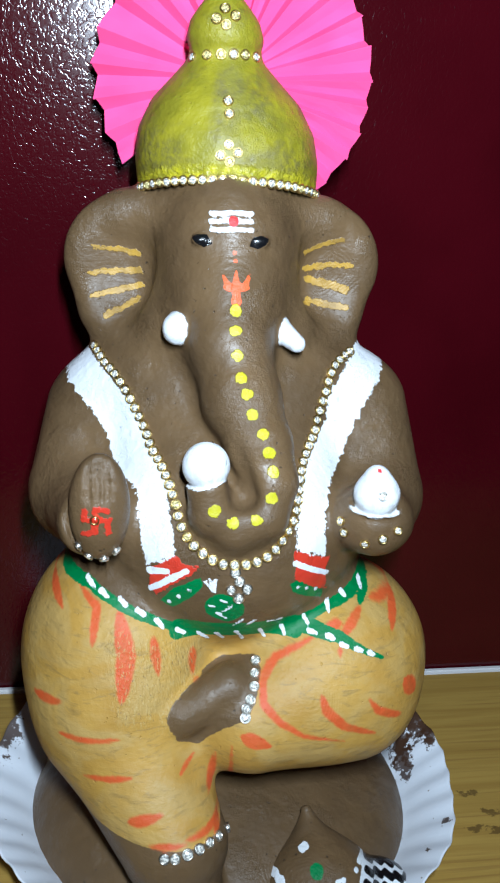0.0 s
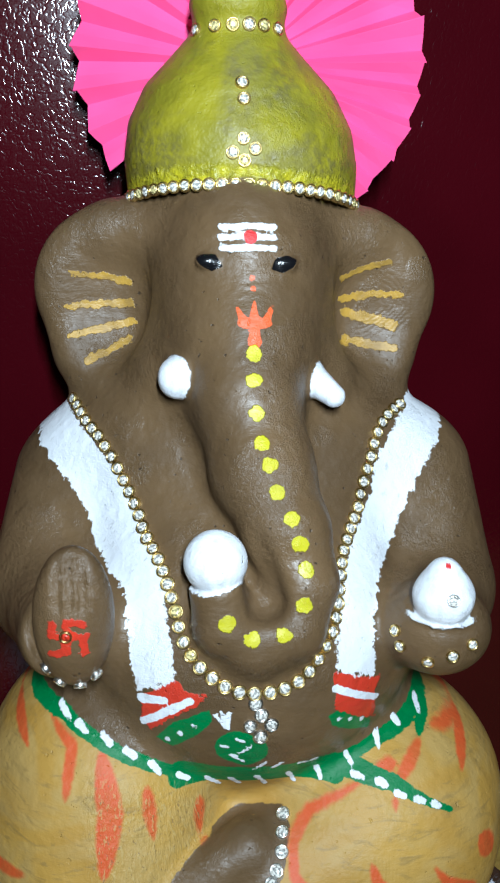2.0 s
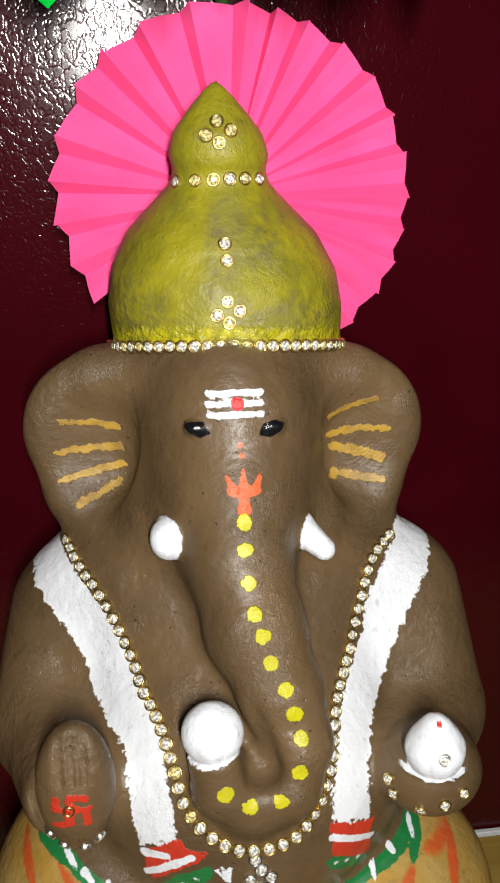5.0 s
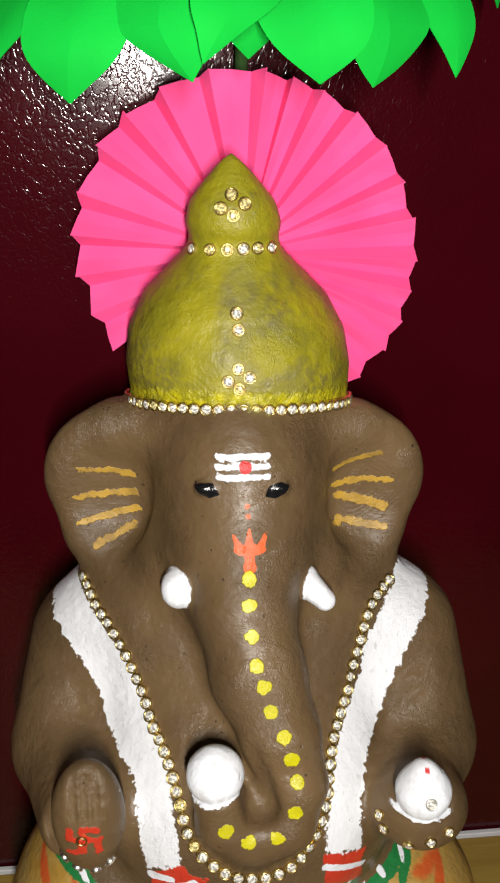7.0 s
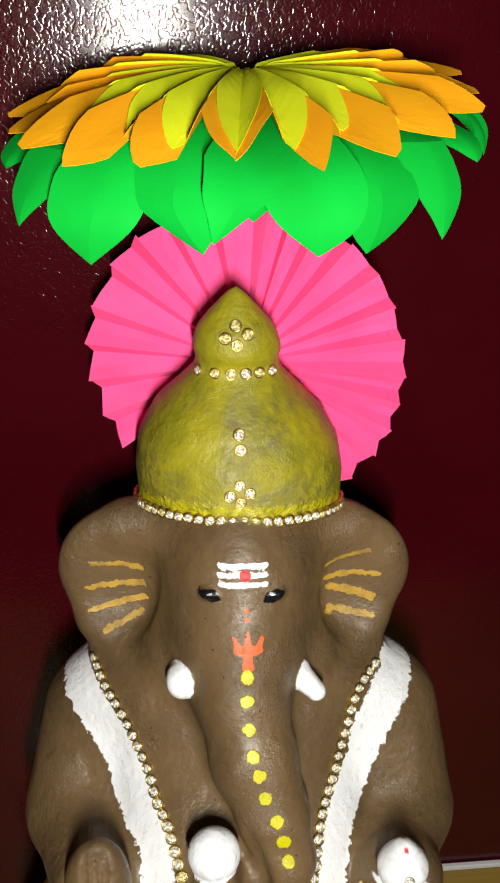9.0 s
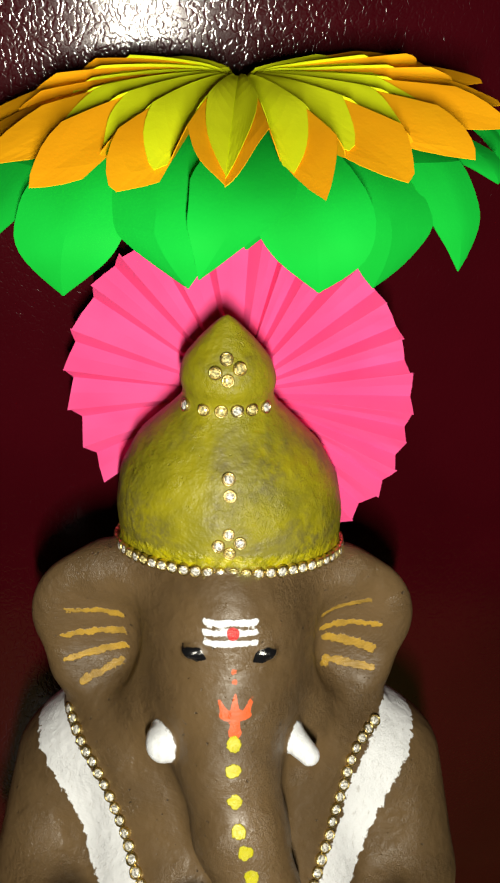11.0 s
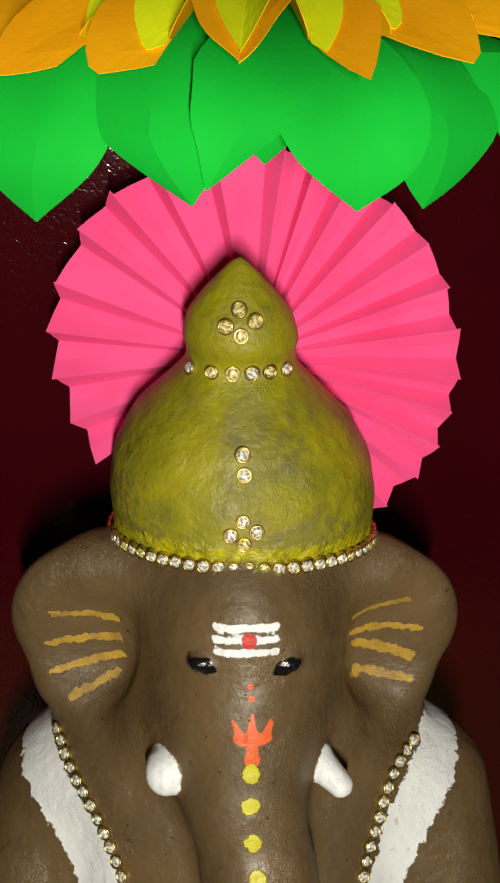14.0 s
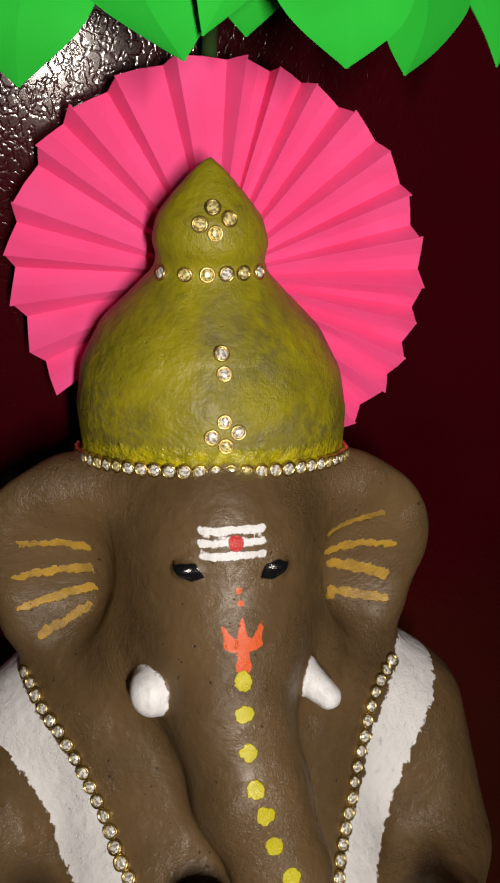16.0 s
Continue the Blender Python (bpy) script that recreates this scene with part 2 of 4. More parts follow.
# ---------- the closed room ----------
WALL_Y, TABLE_Z, ASKEW = 0.0580, -0.011, 3.8
structure("wall_north", (-1.75, 1.75, WALL_Y, WALL_Y + 0.05, -0.75, 1.85), M_RED, "glossy dark red wall panel with embossed relief", "wall").matrix_world = pose(0, 0, 0, 0, 0, ASKEW)
structure("wall_south", (-1.6, 1.6, -2.65, -2.55, -0.75, 1.85), M_WALL, "plain grey plaster wall in shade", "wall")
structure("wall_east", (1.6, 1.7, -2.65, 0.24, -0.75, 1.85), M_WALL, "plain grey plaster wall in shade", "wall")
structure("wall_west", (-1.7, -1.6, -2.65, 0.0, -0.75, 1.85), M_WALL, "plain grey plaster wall in shade", "wall")
structure("floor", (-1.8, 1.8, -2.65, 0.24, -0.80, -0.75), M_WALL, "plain grey floor under the table", "floor")
structure("ceiling", (-1.8, 1.8, -2.65, 0.24, 1.85, 1.90), M_WALL, "plain grey ceiling in shade", "ceiling")

table = tagged(new("table"), "yellow grained wooden table against the red panel", "table")
part("tabletop", box(bmesh.new(), -0.6, 0.6, -0.24, WALL_Y - 0.0045, TABLE_Z - 0.025, TABLE_Z, 0.001), M_WOOD, table)
part("edge_strip", box(bmesh.new(), -0.6, 0.6, WALL_Y - 0.0042, WALL_Y - 0.0005, TABLE_Z - 0.025, TABLE_Z + 0.0016, 0.0008), M_TRIM, table, "white edge strip along the panel")
for lx in (-0.55, 0.55):
    for ly in (-0.20, 0.01):
        part("leg", box(bmesh.new(), lx - 0.025, lx + 0.025, ly - 0.025, ly + 0.025, -0.75, TABLE_Z - 0.025, 0.003), M_WOOD, table)
table.matrix_world = pose(0, 0, 0, 0, 0, ASKEW)

# ---------- the statue's form, in millimetres: rounded masses of clay pressed together ----------
def ball(p, c, r):
    q = [(p[i] - c[i]) / r[i] for i in range(3)]
    k0 = np.sqrt(q[0] ** 2 + q[1] ** 2 + q[2] ** 2) + 1e-6
    k1 = np.sqrt((q[0] / r[0]) ** 2 + (q[1] / r[1]) ** 2 + (q[2] / r[2]) ** 2) + 1e-6
    return k0 * (k0 - 1) / k1


def limb(p, a, b, ra, rb, flat=1.0):
    ab = [b[i] - a[i] for i in range(3)]
    n = sum(v * v for v in ab)
    t = np.clip(sum((p[i] - a[i]) * ab[i] for i in range(3)) / n, 0, 1)
    q = [p[i] - a[i] - t * ab[i] for i in range(3)]
    return np.sqrt(q[0] ** 2 + (q[1] * flat) ** 2 + q[2] ** 2) - (ra + (rb - ra) * t)


def blend(a, b, k):
    h = np.maximum(k - np.abs(a - b), 0) / k
    return np.minimum(a, b) - h * h * k * 0.25


def carve(a, b, k):
    """a without b."""
    return -blend(-a, b, k)


TRUNK = [(-1, -29, 266, 26), (-1, -43.5, 250, 21), (-1, -56.5, 235, 16.8), (4, -70.5, 215, 15.5), (11, -82.5, 200, 12.6), (15.5, -90, 187, 10.2), (12.5, -94.5, 174.5, 9.4), (1.5, -95.5, 170.4, 9.1), (-7.2, -95.5, 176, 9.3)]


def crown_form(p):
    x, y, z = p
    zs = np.linspace(280, 378, 197)
    r = np.interp(zs, (280, 294, 304, 316, 328, 338, 344.5, 348.5, 353, 360, 366, 371, 374, 378), (38, 40, 40.5, 38.5, 32.2, 22.3, 16.2, 15.2, 16.5, 14.6, 10.0, 5.6, 2.6, -3))
    r = np.convolve(np.pad(r, 6, "edge"), np.hanning(13) / np.hanning(13).sum(), "valid")
    shift = -1.5 - (z - 294) * 0.055
    rho = np.sqrt((x - shift) ** 2 + ((y + np.clip(z - 325, 0, 60) * 0.09) * 1.06) ** 2)
    d = (rho - np.interp(z, zs, r)) * 0.8
    return np.maximum(d, (291.0 - 0.28 * (y + 8) - z) * 0.95)


GROUND = -8.8


def foot_form(p):
    return limb(p, (-18, -106, 87), (2, -99.5, 97), 8.5, 9.5)


def legs_form(p):
    d = blend(ball(p, (-44, -58, 90), (46.5, 53, 56)), ball(p, (47, -56, 90), (50, 54, 43.5)), 18)
    d = blend(d, limb(p, (-44, -88, 70), (-20, -121, 34), 31, 23), 20)
    return blend(d, limb(p, (58, -80, 77.5), (14, -96, 78.5), 26.5, 23.5), 16)


def tusk_form(p):
    stub = blend(ball(p, (-22.9, -56.0, 240.4), (6.1, 6.2, 6.6)), limb(p, (-20.5, -46, 241), (-22.5, -52, 240.5), 5.2, 5.6), 3)
    return np.minimum(stub, limb(p, (16.0, -46.8, 242.6), (27.0, -56, 235.6), 6.2, 3.7))


def trunk_cut(p):
    """Height over the flat cut at the end of the trunk, on which the round sweet rests."""
    return 0.963 * (p[2] - 189.8) - 0.27 * (p[0] + 10)


def trunk_end_form(p):
    return np.maximum(limb(p, (-7.6, -95.5, 176.5), (-10.2, -95, 190), 9.5, 8.6), trunk_cut(p))


def round_sweet_form(p):
    return ball(p, (-10.9, -95, 196.0), (9.4, 9, 9.5))


def peaked_sweet_form(p):
    d = blend(ball(p, (58.9, -91, 182.6), (8.3, 8.4, 8.6)), limb(p, (58.9, -91, 185), (58.4, -91, 191.6), 6.6, 3.6), 8)
    return blend(d, ball(p, (58.8, -91, 176.0), (9.2, 9.1, 0.8)), 0.5)


def palm_form(p):
    d = ball(p, (-52.4, -92, 176.4), (12.1, 9.5, 22.8))
    for gx, low in ((-60.2, 184), (-56.6, 181), (-52.9, 182.5), (-49.2, 181), (-45.6, 183)):
        d = carve(d, limb(p, (gx * 0.99, -101.8, low), (gx * 0.97 - 1.6, -96.6, 197), 1.4, 1.9), 0.8)
    return d


def hand_form(p):
    return ball(p, (61, -84, 168), (15.5, 13, 13.5))


def shoulder_form(p):
    return np.minimum(limb(p, (-58.5, -13, 190.5), (-64, -37, 162), 23.5, 23.5), limb(p, (60, -18, 196), (69, -38, 162), 26, 23.5))


def statue_form(p):
    x, y, z = p
    # torso and arms
    d = ball(p, (1, -36, 148), (64, 66, 58))
    d = blend(d, ball(p, (0, -12, 203), (66, 47, 44)), 22)
    d = blend(d, shoulder_form(p), 14)
    d = blend(d, limb(p, (-65, -48, 160), (-56, -82, 166), 18, 15), 10)
    d = blend(d, limb(p, (69, -48, 160), (62, -76, 166), 18, 15), 10)
    d = blend(d, hand_form(p), 8)
    # folded legs under the cloth, bare feet, and the mound of clay that it sits on
    d = blend(d, legs_form(p), 7)
    d = blend(d, foot_form(p), 4)
    d = blend(d, ball(p, (4, -50, -8), (94, 93, 41)), 6)
    d = blend(d, limb(p, (-18, -124, 22), (-10, -142, 7), 16, 14), 5)
    # head, dished ears, trunk
    head = ball(p, (-2, -14, 272), (27, 38, 38))
    head = blend(head, limb(p, (-1, -20, 262), (0, -30, 240), 25.5, 25.5), 12)
    head = blend(head, limb(p, (-13, -33, 252), (-17, -37, 238), 15, 14), 8)
    head = blend(head, limb(p, (11, -30, 252), (14, -33, 238), 12.5, 11.5), 8)
    for s, cx in ((-1, -45), (1, 40.0)):
        ear = ball(p, (cx, -12, 261), (28.0, 10, 28.5))
        ear = blend(ear, ball(p, (cx - s * 2.0, -14, 237), (23.0, 11, 17.0)), 10)
        ear = carve(ear, ball(p, (cx - s * 1, -27, 258), (21.5, 11, 24)), 8)
        # the brow runs out into the top of the ear, right under the cap
        ear = blend(ear, limb(p, (s * 17 - 2, -14, 284.5), (s * 41 - 2.5, -9.5, 280.5), 13.0, 9.5), 8)
        head = blend(head, ear, 15)
        # the hollow between cheek and ear is shallow
        head = blend(head, limb(p, (s * 17 - 1.5, -26, 258), (s * 24 - 1.5, -31, 237), 9, 12), 8)
    d = blend(d, head, 9)
    t = None
    for a, b in zip(TRUNK, TRUNK[1:]):
        e = limb(p, a[:3], b[:3], a[3], b[3])
        t = e if t is None else blend(t, e, 5)
    d = blend(d, t, np.interp(z, (188, 222), (5.5, 11.0)))
    d = blend(d, trunk_end_form(p), 3)
    d = carve(d, limb(p, (-0.5, -94.5, 201), (4.4, -97.6, 184.5), 3.0, 4.8), 5)
    d = blend(d, round_sweet_form(p), 1.2)
    d = blend(d, tusk_form(p), 2.5)
    d = blend(carve(d, np.maximum(palm_form(p) - 1.7, y + 90.5), 3.5), palm_form(p), 0.8)
    d = blend(d, peaked_sweet_form(p), 2)
    for c in ((-13.6, -50.6, 276.3), (9.4, -50.6, 276.3)):
        d = blend(d, ball(p, c, (4.5, 3.2, 2.8)), 1.0)
    d = blend(d, crown_form(p), 2.5)
    # flat back where the pleated paper stands
    d = -blend(-d, -(y - (12 - 0.2 * x + np.clip((270 - z) * 0.25, 0, 22))), 6)
    return np.maximum(d, GROUND - z)


def mouse_form(p):
    d = limb(p, (47, -130, -12), (45, -121, 0), 33, 28)
    d = blend(d, limb(p, (45, -119, 4), (40, -99, 29), 21, 2.6), 7)
    d = blend(d, limb(p, (72, -117, -4), (84, -121, -14), 17, 14), 6)
    return np.maximum(d, GROUND - p[2])


def surface_point(form, x, z, y0=-175.0):
    """The first clay met from the front at x, z (arrays), and its outward normal."""
    x, z = np.atleast_1d(np.asarray(x, float)), np.atleast_1d(np.asarray(z, float))
    y = np.full_like(x, y0)
    for _ in range(140):
        y = np.minimum(y + np.clip(form((x, y, z)) * 0.7, -2, 8), 40.0)
    p = np.stack([x, y, z])
    g = np.stack([form(p + 0.4 * np.eye(3)[i][:, None]) - form(p - 0.4 * np.eye(3)[i][:, None]) for i in range(3)])
    return p.T, (g / (np.linalg.norm(g, axis=0) + 1e-9)).T


def skin(form, lo, hi, step):
    """A closed quad mesh on the zero level of a form: one vertex in each cell that the surface crosses, then drawn onto it."""
    ax = [np.arange(lo[i], hi[i] + step, step, dtype=np.float32) for i in range(3)]
    f = np.empty([len(a) for a in ax], np.float32)
    for k in range(0, len(ax[2]), 24):
        f[:, :, k : k + 24] = form((ax[0][:, None, None], ax[1][None, :, None], ax[2][None, None, k : k + 24]))
    s = f < 0
    n = np.array(f.shape)
    count = np.zeros(n - 1, np.int8)
    for dx in (0, 1):
        for dy in (0, 1):
            for dz in (0, 1):
                count += s[dx : n[0] - 1 + dx, dy : n[1] - 1 + dy, dz : n[2] - 1 + dz]
    cells = np.argwhere((count > 0) & (count < 8))
    index = np.full(n - 1, -1, np.int32)
    index[tuple(cells.T)] = np.arange(len(cells))
    total, hits = np.zeros((len(cells), 3)), np.zeros((len(cells), 1))
    corners = [np.array((a, b, c)) for a in (0, 1) for b in (0, 1) for c in (0, 1)]
    for i, a in enumerate(corners):
        for b in corners[i + 1 :]:
            if np.abs(a - b).sum() == 1:
                fa, fb = f[tuple((cells + a).T)], f[tuple((cells + b).T)]
                cross = (fa < 0) != (fb < 0)
                t = np.where(cross, fa / np.where(cross, fa - fb, 1), 0)[:, None]
                total += np.where(cross[:, None], a + t * (b - a), 0)
                hits += cross[:, None]
    verts = np.array(lo) + (cells + total / hits) * step
    for _ in range(2):
        v = verts.T
        e = 0.5 * np.eye(3)
        g = np.stack([form(v + e[i][:, None]) - form(v - e[i][:, None]) for i in range(3)])
        verts -= np.clip(form(v) * g / np.maximum((g * g).sum(0), 0.2), -0.6, 0.6).T
    quads = []
    for axis in range(3):
        u, w = (axis + 1) % 3, (axis + 2) % 3
        first = np.take(s, range(n[axis] - 1), axis)
        second = np.take(s, range(1, n[axis]), axis)
        at = np.argwhere(first != second)
        at = at[(at[:, u] > 0) & (at[:, w] > 0) & (at[:, u] < n[u] - 1) & (at[:, w] < n[w] - 1)]
        eu, ew = np.eye(3, dtype=int)[u], np.eye(3, dtype=int)[w]
        q = np.stack([index[tuple((at - o).T)] for o in (eu * 0, eu, eu + ew, ew)], 1)
        flip = second[tuple(at.T)]
        q[flip] = q[flip][:, ::-1]
        quads.append(q)
    return verts, np.concatenate(quads)


def clay_object(name, form, lo, hi, step, layers):
    verts, quads = skin(form, lo, hi, step)
    me = bpy.data.meshes.new(name)
    me.vertices.add(len(verts))
    me.vertices.foreach_set("co", (verts * 0.001).astype(np.float32).ravel())
    me.loops.add(quads.size)
    me.loops.foreach_set("vertex_index", quads.astype(np.int32).ravel())
    me.polygons.add(len(quads))
    me.polygons.foreach_set("loop_start", np.arange(0, quads.size, 4, dtype=np.int32))
    me.update(calc_edges=True)
    me.validate()
    for key, d in layers(verts).items():
        a = me.attributes.new(key, "FLOAT", "POINT")
        a.data.foreach_set("value", np.asarray(d, np.float32))
    return new(name, finish(me, M_CLAY, True))


# ---------- paint on the clay, laid out in x and z as seen from the front, in millimetres ----------
FAR = 50.0
COATS = ("crown", "worn", "rim", "cloth", "stripe", "green", "red", "orange", "sash", "white", "rose", "yellow", "gold", "black")


def stroke(v, pts, w0, w1, taper=False):
    """Distance to a brush stroke along pts, w0 wide at its start and w1 at its end, or thin at both ends."""
    x, z = v[:, 0], v[:, 2]
    d, n = np.full(len(v), FAR), len(pts) - 1
    for i, (a, b) in enumerate(zip(pts, pts[1:])):
        ux, uz = b[0] - a[0], b[1] - a[1]
        t = np.clip(((x - a[0]) * ux + (z - a[1]) * uz) / (ux * ux + uz * uz + 1e-9), 0, 1)
        w = (w0 + (w1 - w0) * (i + t) / n) / 2
        if taper:
            w = w * (0.2 + 0.95 * np.sin(np.pi * (i + t) / n) ** 0.6)
        d = np.minimum(d, np.hypot(x - a[0] - t * ux, z - a[1] - t * uz) - w)
    return d


def dots(v, pts, wide):
    return np.min([np.hypot(v[:, 0] - a, v[:, 2] - b) for a, b in pts], axis=0) - wide / 2


def area(v, pts):
    """Signed distance to a filled outline."""
    x, z = v[:, 0], v[:, 2]
    d, inside = np.full(len(v), FAR), np.zeros(len(v), bool)
    for a, b in zip(pts, pts[1:] + pts[:1]):
        ux, uz = b[0] - a[0], b[1] - a[1]
        t = np.clip(((x - a[0]) * ux + (z - a[1]) * uz) / (ux * ux + uz * uz + 1e-9), 0, 1)
        d = np.minimum(d, np.hypot(x - a[0] - t * ux, z - a[1] - t * uz))
        inside ^= ((a[1] > z) != (b[1] > z)) & (x < ux * (z - a[1]) / (uz + 1e-9) + a[0])
    return np.where(inside, -d, d)


def blank(v):
    out = {key: np.full(len(v), FAR) for key in COATS}
    out["comb"] = np.zeros(len(v))
    return out


def statue_layers(v):
    out = blank(v)
    p = v.T
    front = p[1] < 10

    palm = palm_form(p)
    foot = np.where(p[1] < -60, -np.minimum(area(v, [(-20.3, 80.1), (-19.2, 90.3), (-16, 96.3), (-9.4, 101.5), (2.1, 104.5), (13.3, 108.2), (15.2, 105.4), (12.6, 97.3), (9, 92), (-0.7, 85.7), (-10.8, 75.6)]), foot_form(p) - 0.8), -FAR)
    body = np.max([foot, 1.6 - palm, 1.6 - hand_form(p), 0.8 - peaked_sweet_form(p)], axis=0)
    sash = np.maximum(body, np.where(p[2] > 221, shoulder_form(p) - 6.0, -FAR))
    on_palm, on_sweet = palm - 1.6, peaked_sweet_form(p) - 1.6

    def lay(key, d, where=-FAR):
        out[key] = np.minimum(out[key], np.where(front, np.maximum(d, where), FAR))

    out["crown"] = crown_form(p) - 0.9
    out["worn"] = np.maximum(crown_form(p) - 0.9, np.where(front, stroke(v, [(-3, 336), (-6, 314), (3, 304), (14, 307)], 10.0, 8.0), FAR))
    out["rim"] = np.maximum(crown_form(p) - 0.9, p[2] - 295.8 + 0.28 * (p[1] + 8))
    girdle = [(-69.7, 137.2), (-57.3, 137.2), (-45, 132.5), (-31, 126.9), (-19.3, 121.9), (-0.4, 121.9), (14, 121.7), (28.7, 122.9), (43.8, 127.5), (54.3, 129.8), (61, 131.5), (66, 131.8), (70.5, 134), (73, 142)]
    belt = np.interp(p[0], *np.array(girdle).T)
    out["cloth"] = np.maximum(np.maximum(np.minimum(legs_form(p) - 2.2, 90.0 - p[2]), p[2] - belt), foot)
    out["cloth"] = np.maximum(out["cloth"], np.where(p[1] < -108, 47.0, 12.0) - p[2])
    out["white"] = np.minimum(np.minimum(tusk_form(p), round_sweet_form(p)), peaked_sweet_form(p)) - 0.5
    out["white"] = np.minimum(out["white"], np.maximum(np.maximum(trunk_end_form(p) - 1.0, -0.15 - trunk_cut(p)), p[1] + 93.0))
    # white sash over both shoulders, with red and green ends
    lay("sash", area(v, [(-60.9, 220.3), (-53.1, 215.9), (-46.6, 210.1), (-40.3, 203.8), (-35.8, 196.2), (-30.5, 190.3), (-27, 184.8), (-25.7, 179.5), (-24.5, 170.9), (-22.8, 162.8), (-22, 157.5), (-33.2, 150.8), (-34.8, 153.7), (-36.9, 167.6), (-38.4, 177.4), (-43.9, 179.9), (-48.9, 183.2), (-52.9, 192.1), (-59.4, 199.4), (-66.3, 204.6), (-71.3, 208.4), (-75, 223), (-66, 236)]), sash)
    lay("sash", area(v, [(57.1, 224.9), (49.7, 218), (44.5, 211.1), (41.6, 198.9), (35.7, 191.4), (31.1, 186.1), (29.4, 178.7), (27.6, 170.1), (26.9, 159.5), (41.3, 152.4), (40.3, 165.5), (40.8, 174.6), (42.9, 178.5), (47.9, 182.7), (51.4, 187.3), (55.3, 196.5), (60.1, 202.7), (62.1, 207.3), (66.4, 212.2), (75, 224), (66, 238)]), sash)
    lay("red", area(v, [(-32.7, 149.2), (-22, 157.8), (-18.1, 154.2), (-12.3, 154.9), (-15, 150.3), (-22.8, 144.9), (-29.3, 137.4), (-32.5, 140.8)]), body)
    lay("white", stroke(v, [(-31.7, 140.1), (-24.4, 146.4), (-17.7, 151.6)], 2.6, 2.6), body)
    lay("white", stroke(v, [(-32.1, 148.5), (-25.2, 150)], 3.4, 2.0), body)
    lay("green", area(v, [(-27.7, 135), (-22.8, 142.8), (-11.9, 149.9), (-10.6, 146.2), (-14.9, 140), (-22.8, 132.7)]), body)
    lay("white", dots(v, [(-24.1, 135.4), (-20.4, 139.1), (-16.2, 143.1)], 2.1), body)
    lay("red", area(v, [(26.4, 159.6), (42.7, 152), (41.8, 147.2), (42.5, 135.6), (27.1, 147.2)]), body)
    lay("white", stroke(v, [(26.8, 153.9), (42.1, 144.8)], 2.3, 2.3), body)
    lay("green", area(v, [(25.2, 144.9), (29.5, 146.1), (41.4, 135.9), (41.1, 131.5), (33.4, 136), (26.5, 140.8)]), body)
    lay("white", dots(v, [(29.3, 142.3), (33, 140.4), (37.5, 138.4)], 1.9), body)
    # brow lines, eyes and the mark on the brow
    lay("white", stroke(v, [(-10.3, 286.7), (-2.2, 287.4), (6.1, 287.1)], 1.9, 1.9))
    lay("white", stroke(v, [(-10.6, 283.7), (-2.2, 284.5), (6.4, 284.1)], 1.9, 1.9))
    lay("white", stroke(v, [(-10, 280.6), (-1.9, 281.3), (6.4, 281)], 1.9, 1.9))
    lay("rose", dots(v, [(-1.3, 284.3)], 4.2))
    lay("black", area(v, [(-18.1, 277.4), (-15.8, 278.5), (-12, 278.8), (-9.6, 275.3), (-13, 273.8), (-16.1, 275.2)]) - 0.1)
    lay("black", area(v, [(13.5, 277.5), (10.4, 279), (6.6, 278.1), (5.4, 275), (9.1, 273.8), (12.2, 275.6)]) - 0.1)
    lay("orange", dots(v, [(-0.5, 272.6), (-0.3, 269.6)], 1.9))
    lay("orange", stroke(v, [(-0, 265.9), (0.2, 259.6)], 0.9, 3.7))
    lay("orange", stroke(v, [(-3.6, 259.8), (4.1, 260)], 2.8, 2.8))
    lay("orange", stroke(v, [(-5.1, 264), (-2.7, 259.8)], 0.9, 3.1))
    lay("orange", stroke(v, [(5.7, 264.6), (3.3, 259.9)], 0.9, 3.1))
    lay("orange", stroke(v, [(0.2, 259.6), (0.3, 254.8)], 2.1, 4.3))
    # yellow dots down the trunk
    blobs, _ = surface_point(statue_form, *np.array([(0.1, 251.4), (0, 244.6), (0.8, 235.4), (2.4, 228.1), (4.6, 222.6), (6.8, 215.2), (10.9, 208.9), (13.4, 202.3), (15.2, 195.5), (14.9, 185.7), (9.0, 177.3), (0.1, 176.0), (-7.4, 181.2)]).T)
    lay("yellow", np.min([np.linalg.norm(v - b, axis=1) for b in blobs], axis=0) - 2.45)
    # ochre strokes in the ears
    lay("gold", stroke(v, [(-59.8, 266.7), (-50, 265.7), (-40.5, 263.9)], 1.6, 3.2))
    lay("gold", stroke(v, [(-61.3, 255), (-50.3, 256), (-39.8, 256.5)], 1.8, 3.3))
    lay("gold", stroke(v, [(-61, 245.1), (-50.5, 247.4), (-38.9, 250.5)], 1.5, 3.1))
    lay("gold", stroke(v, [(-54, 237.1), (-46.9, 240.6), (-38.8, 245)], 2.7, 1.8))
    lay("gold", stroke(v, [(33, 267.3), (40.8, 271.3), (50, 273.8)], 1.8, 2.4))
    lay("gold", stroke(v, [(34, 260.2), (44.5, 262.2), (55.1, 262.4)], 2.9, 2.2))
    lay("gold", stroke(v, [(35.3, 255.6), (43.4, 253.5), (52.9, 251.5)], 3.3, 3.7))
    lay("gold", stroke(v, [(35.3, 246.2), (43.8, 244.6), (53.4, 243.5)], 2.8, 3.0))
    # red mark on the open palm, red tip on the peaked sweet
    lay("red", stroke(v, [(-58.2, 174.6), (-48.2, 174.8)], 2.3, 2.3), on_palm)
    lay("red", stroke(v, [(-53.3, 179.6), (-53.7, 169.8)], 2.3, 2.3), on_palm)
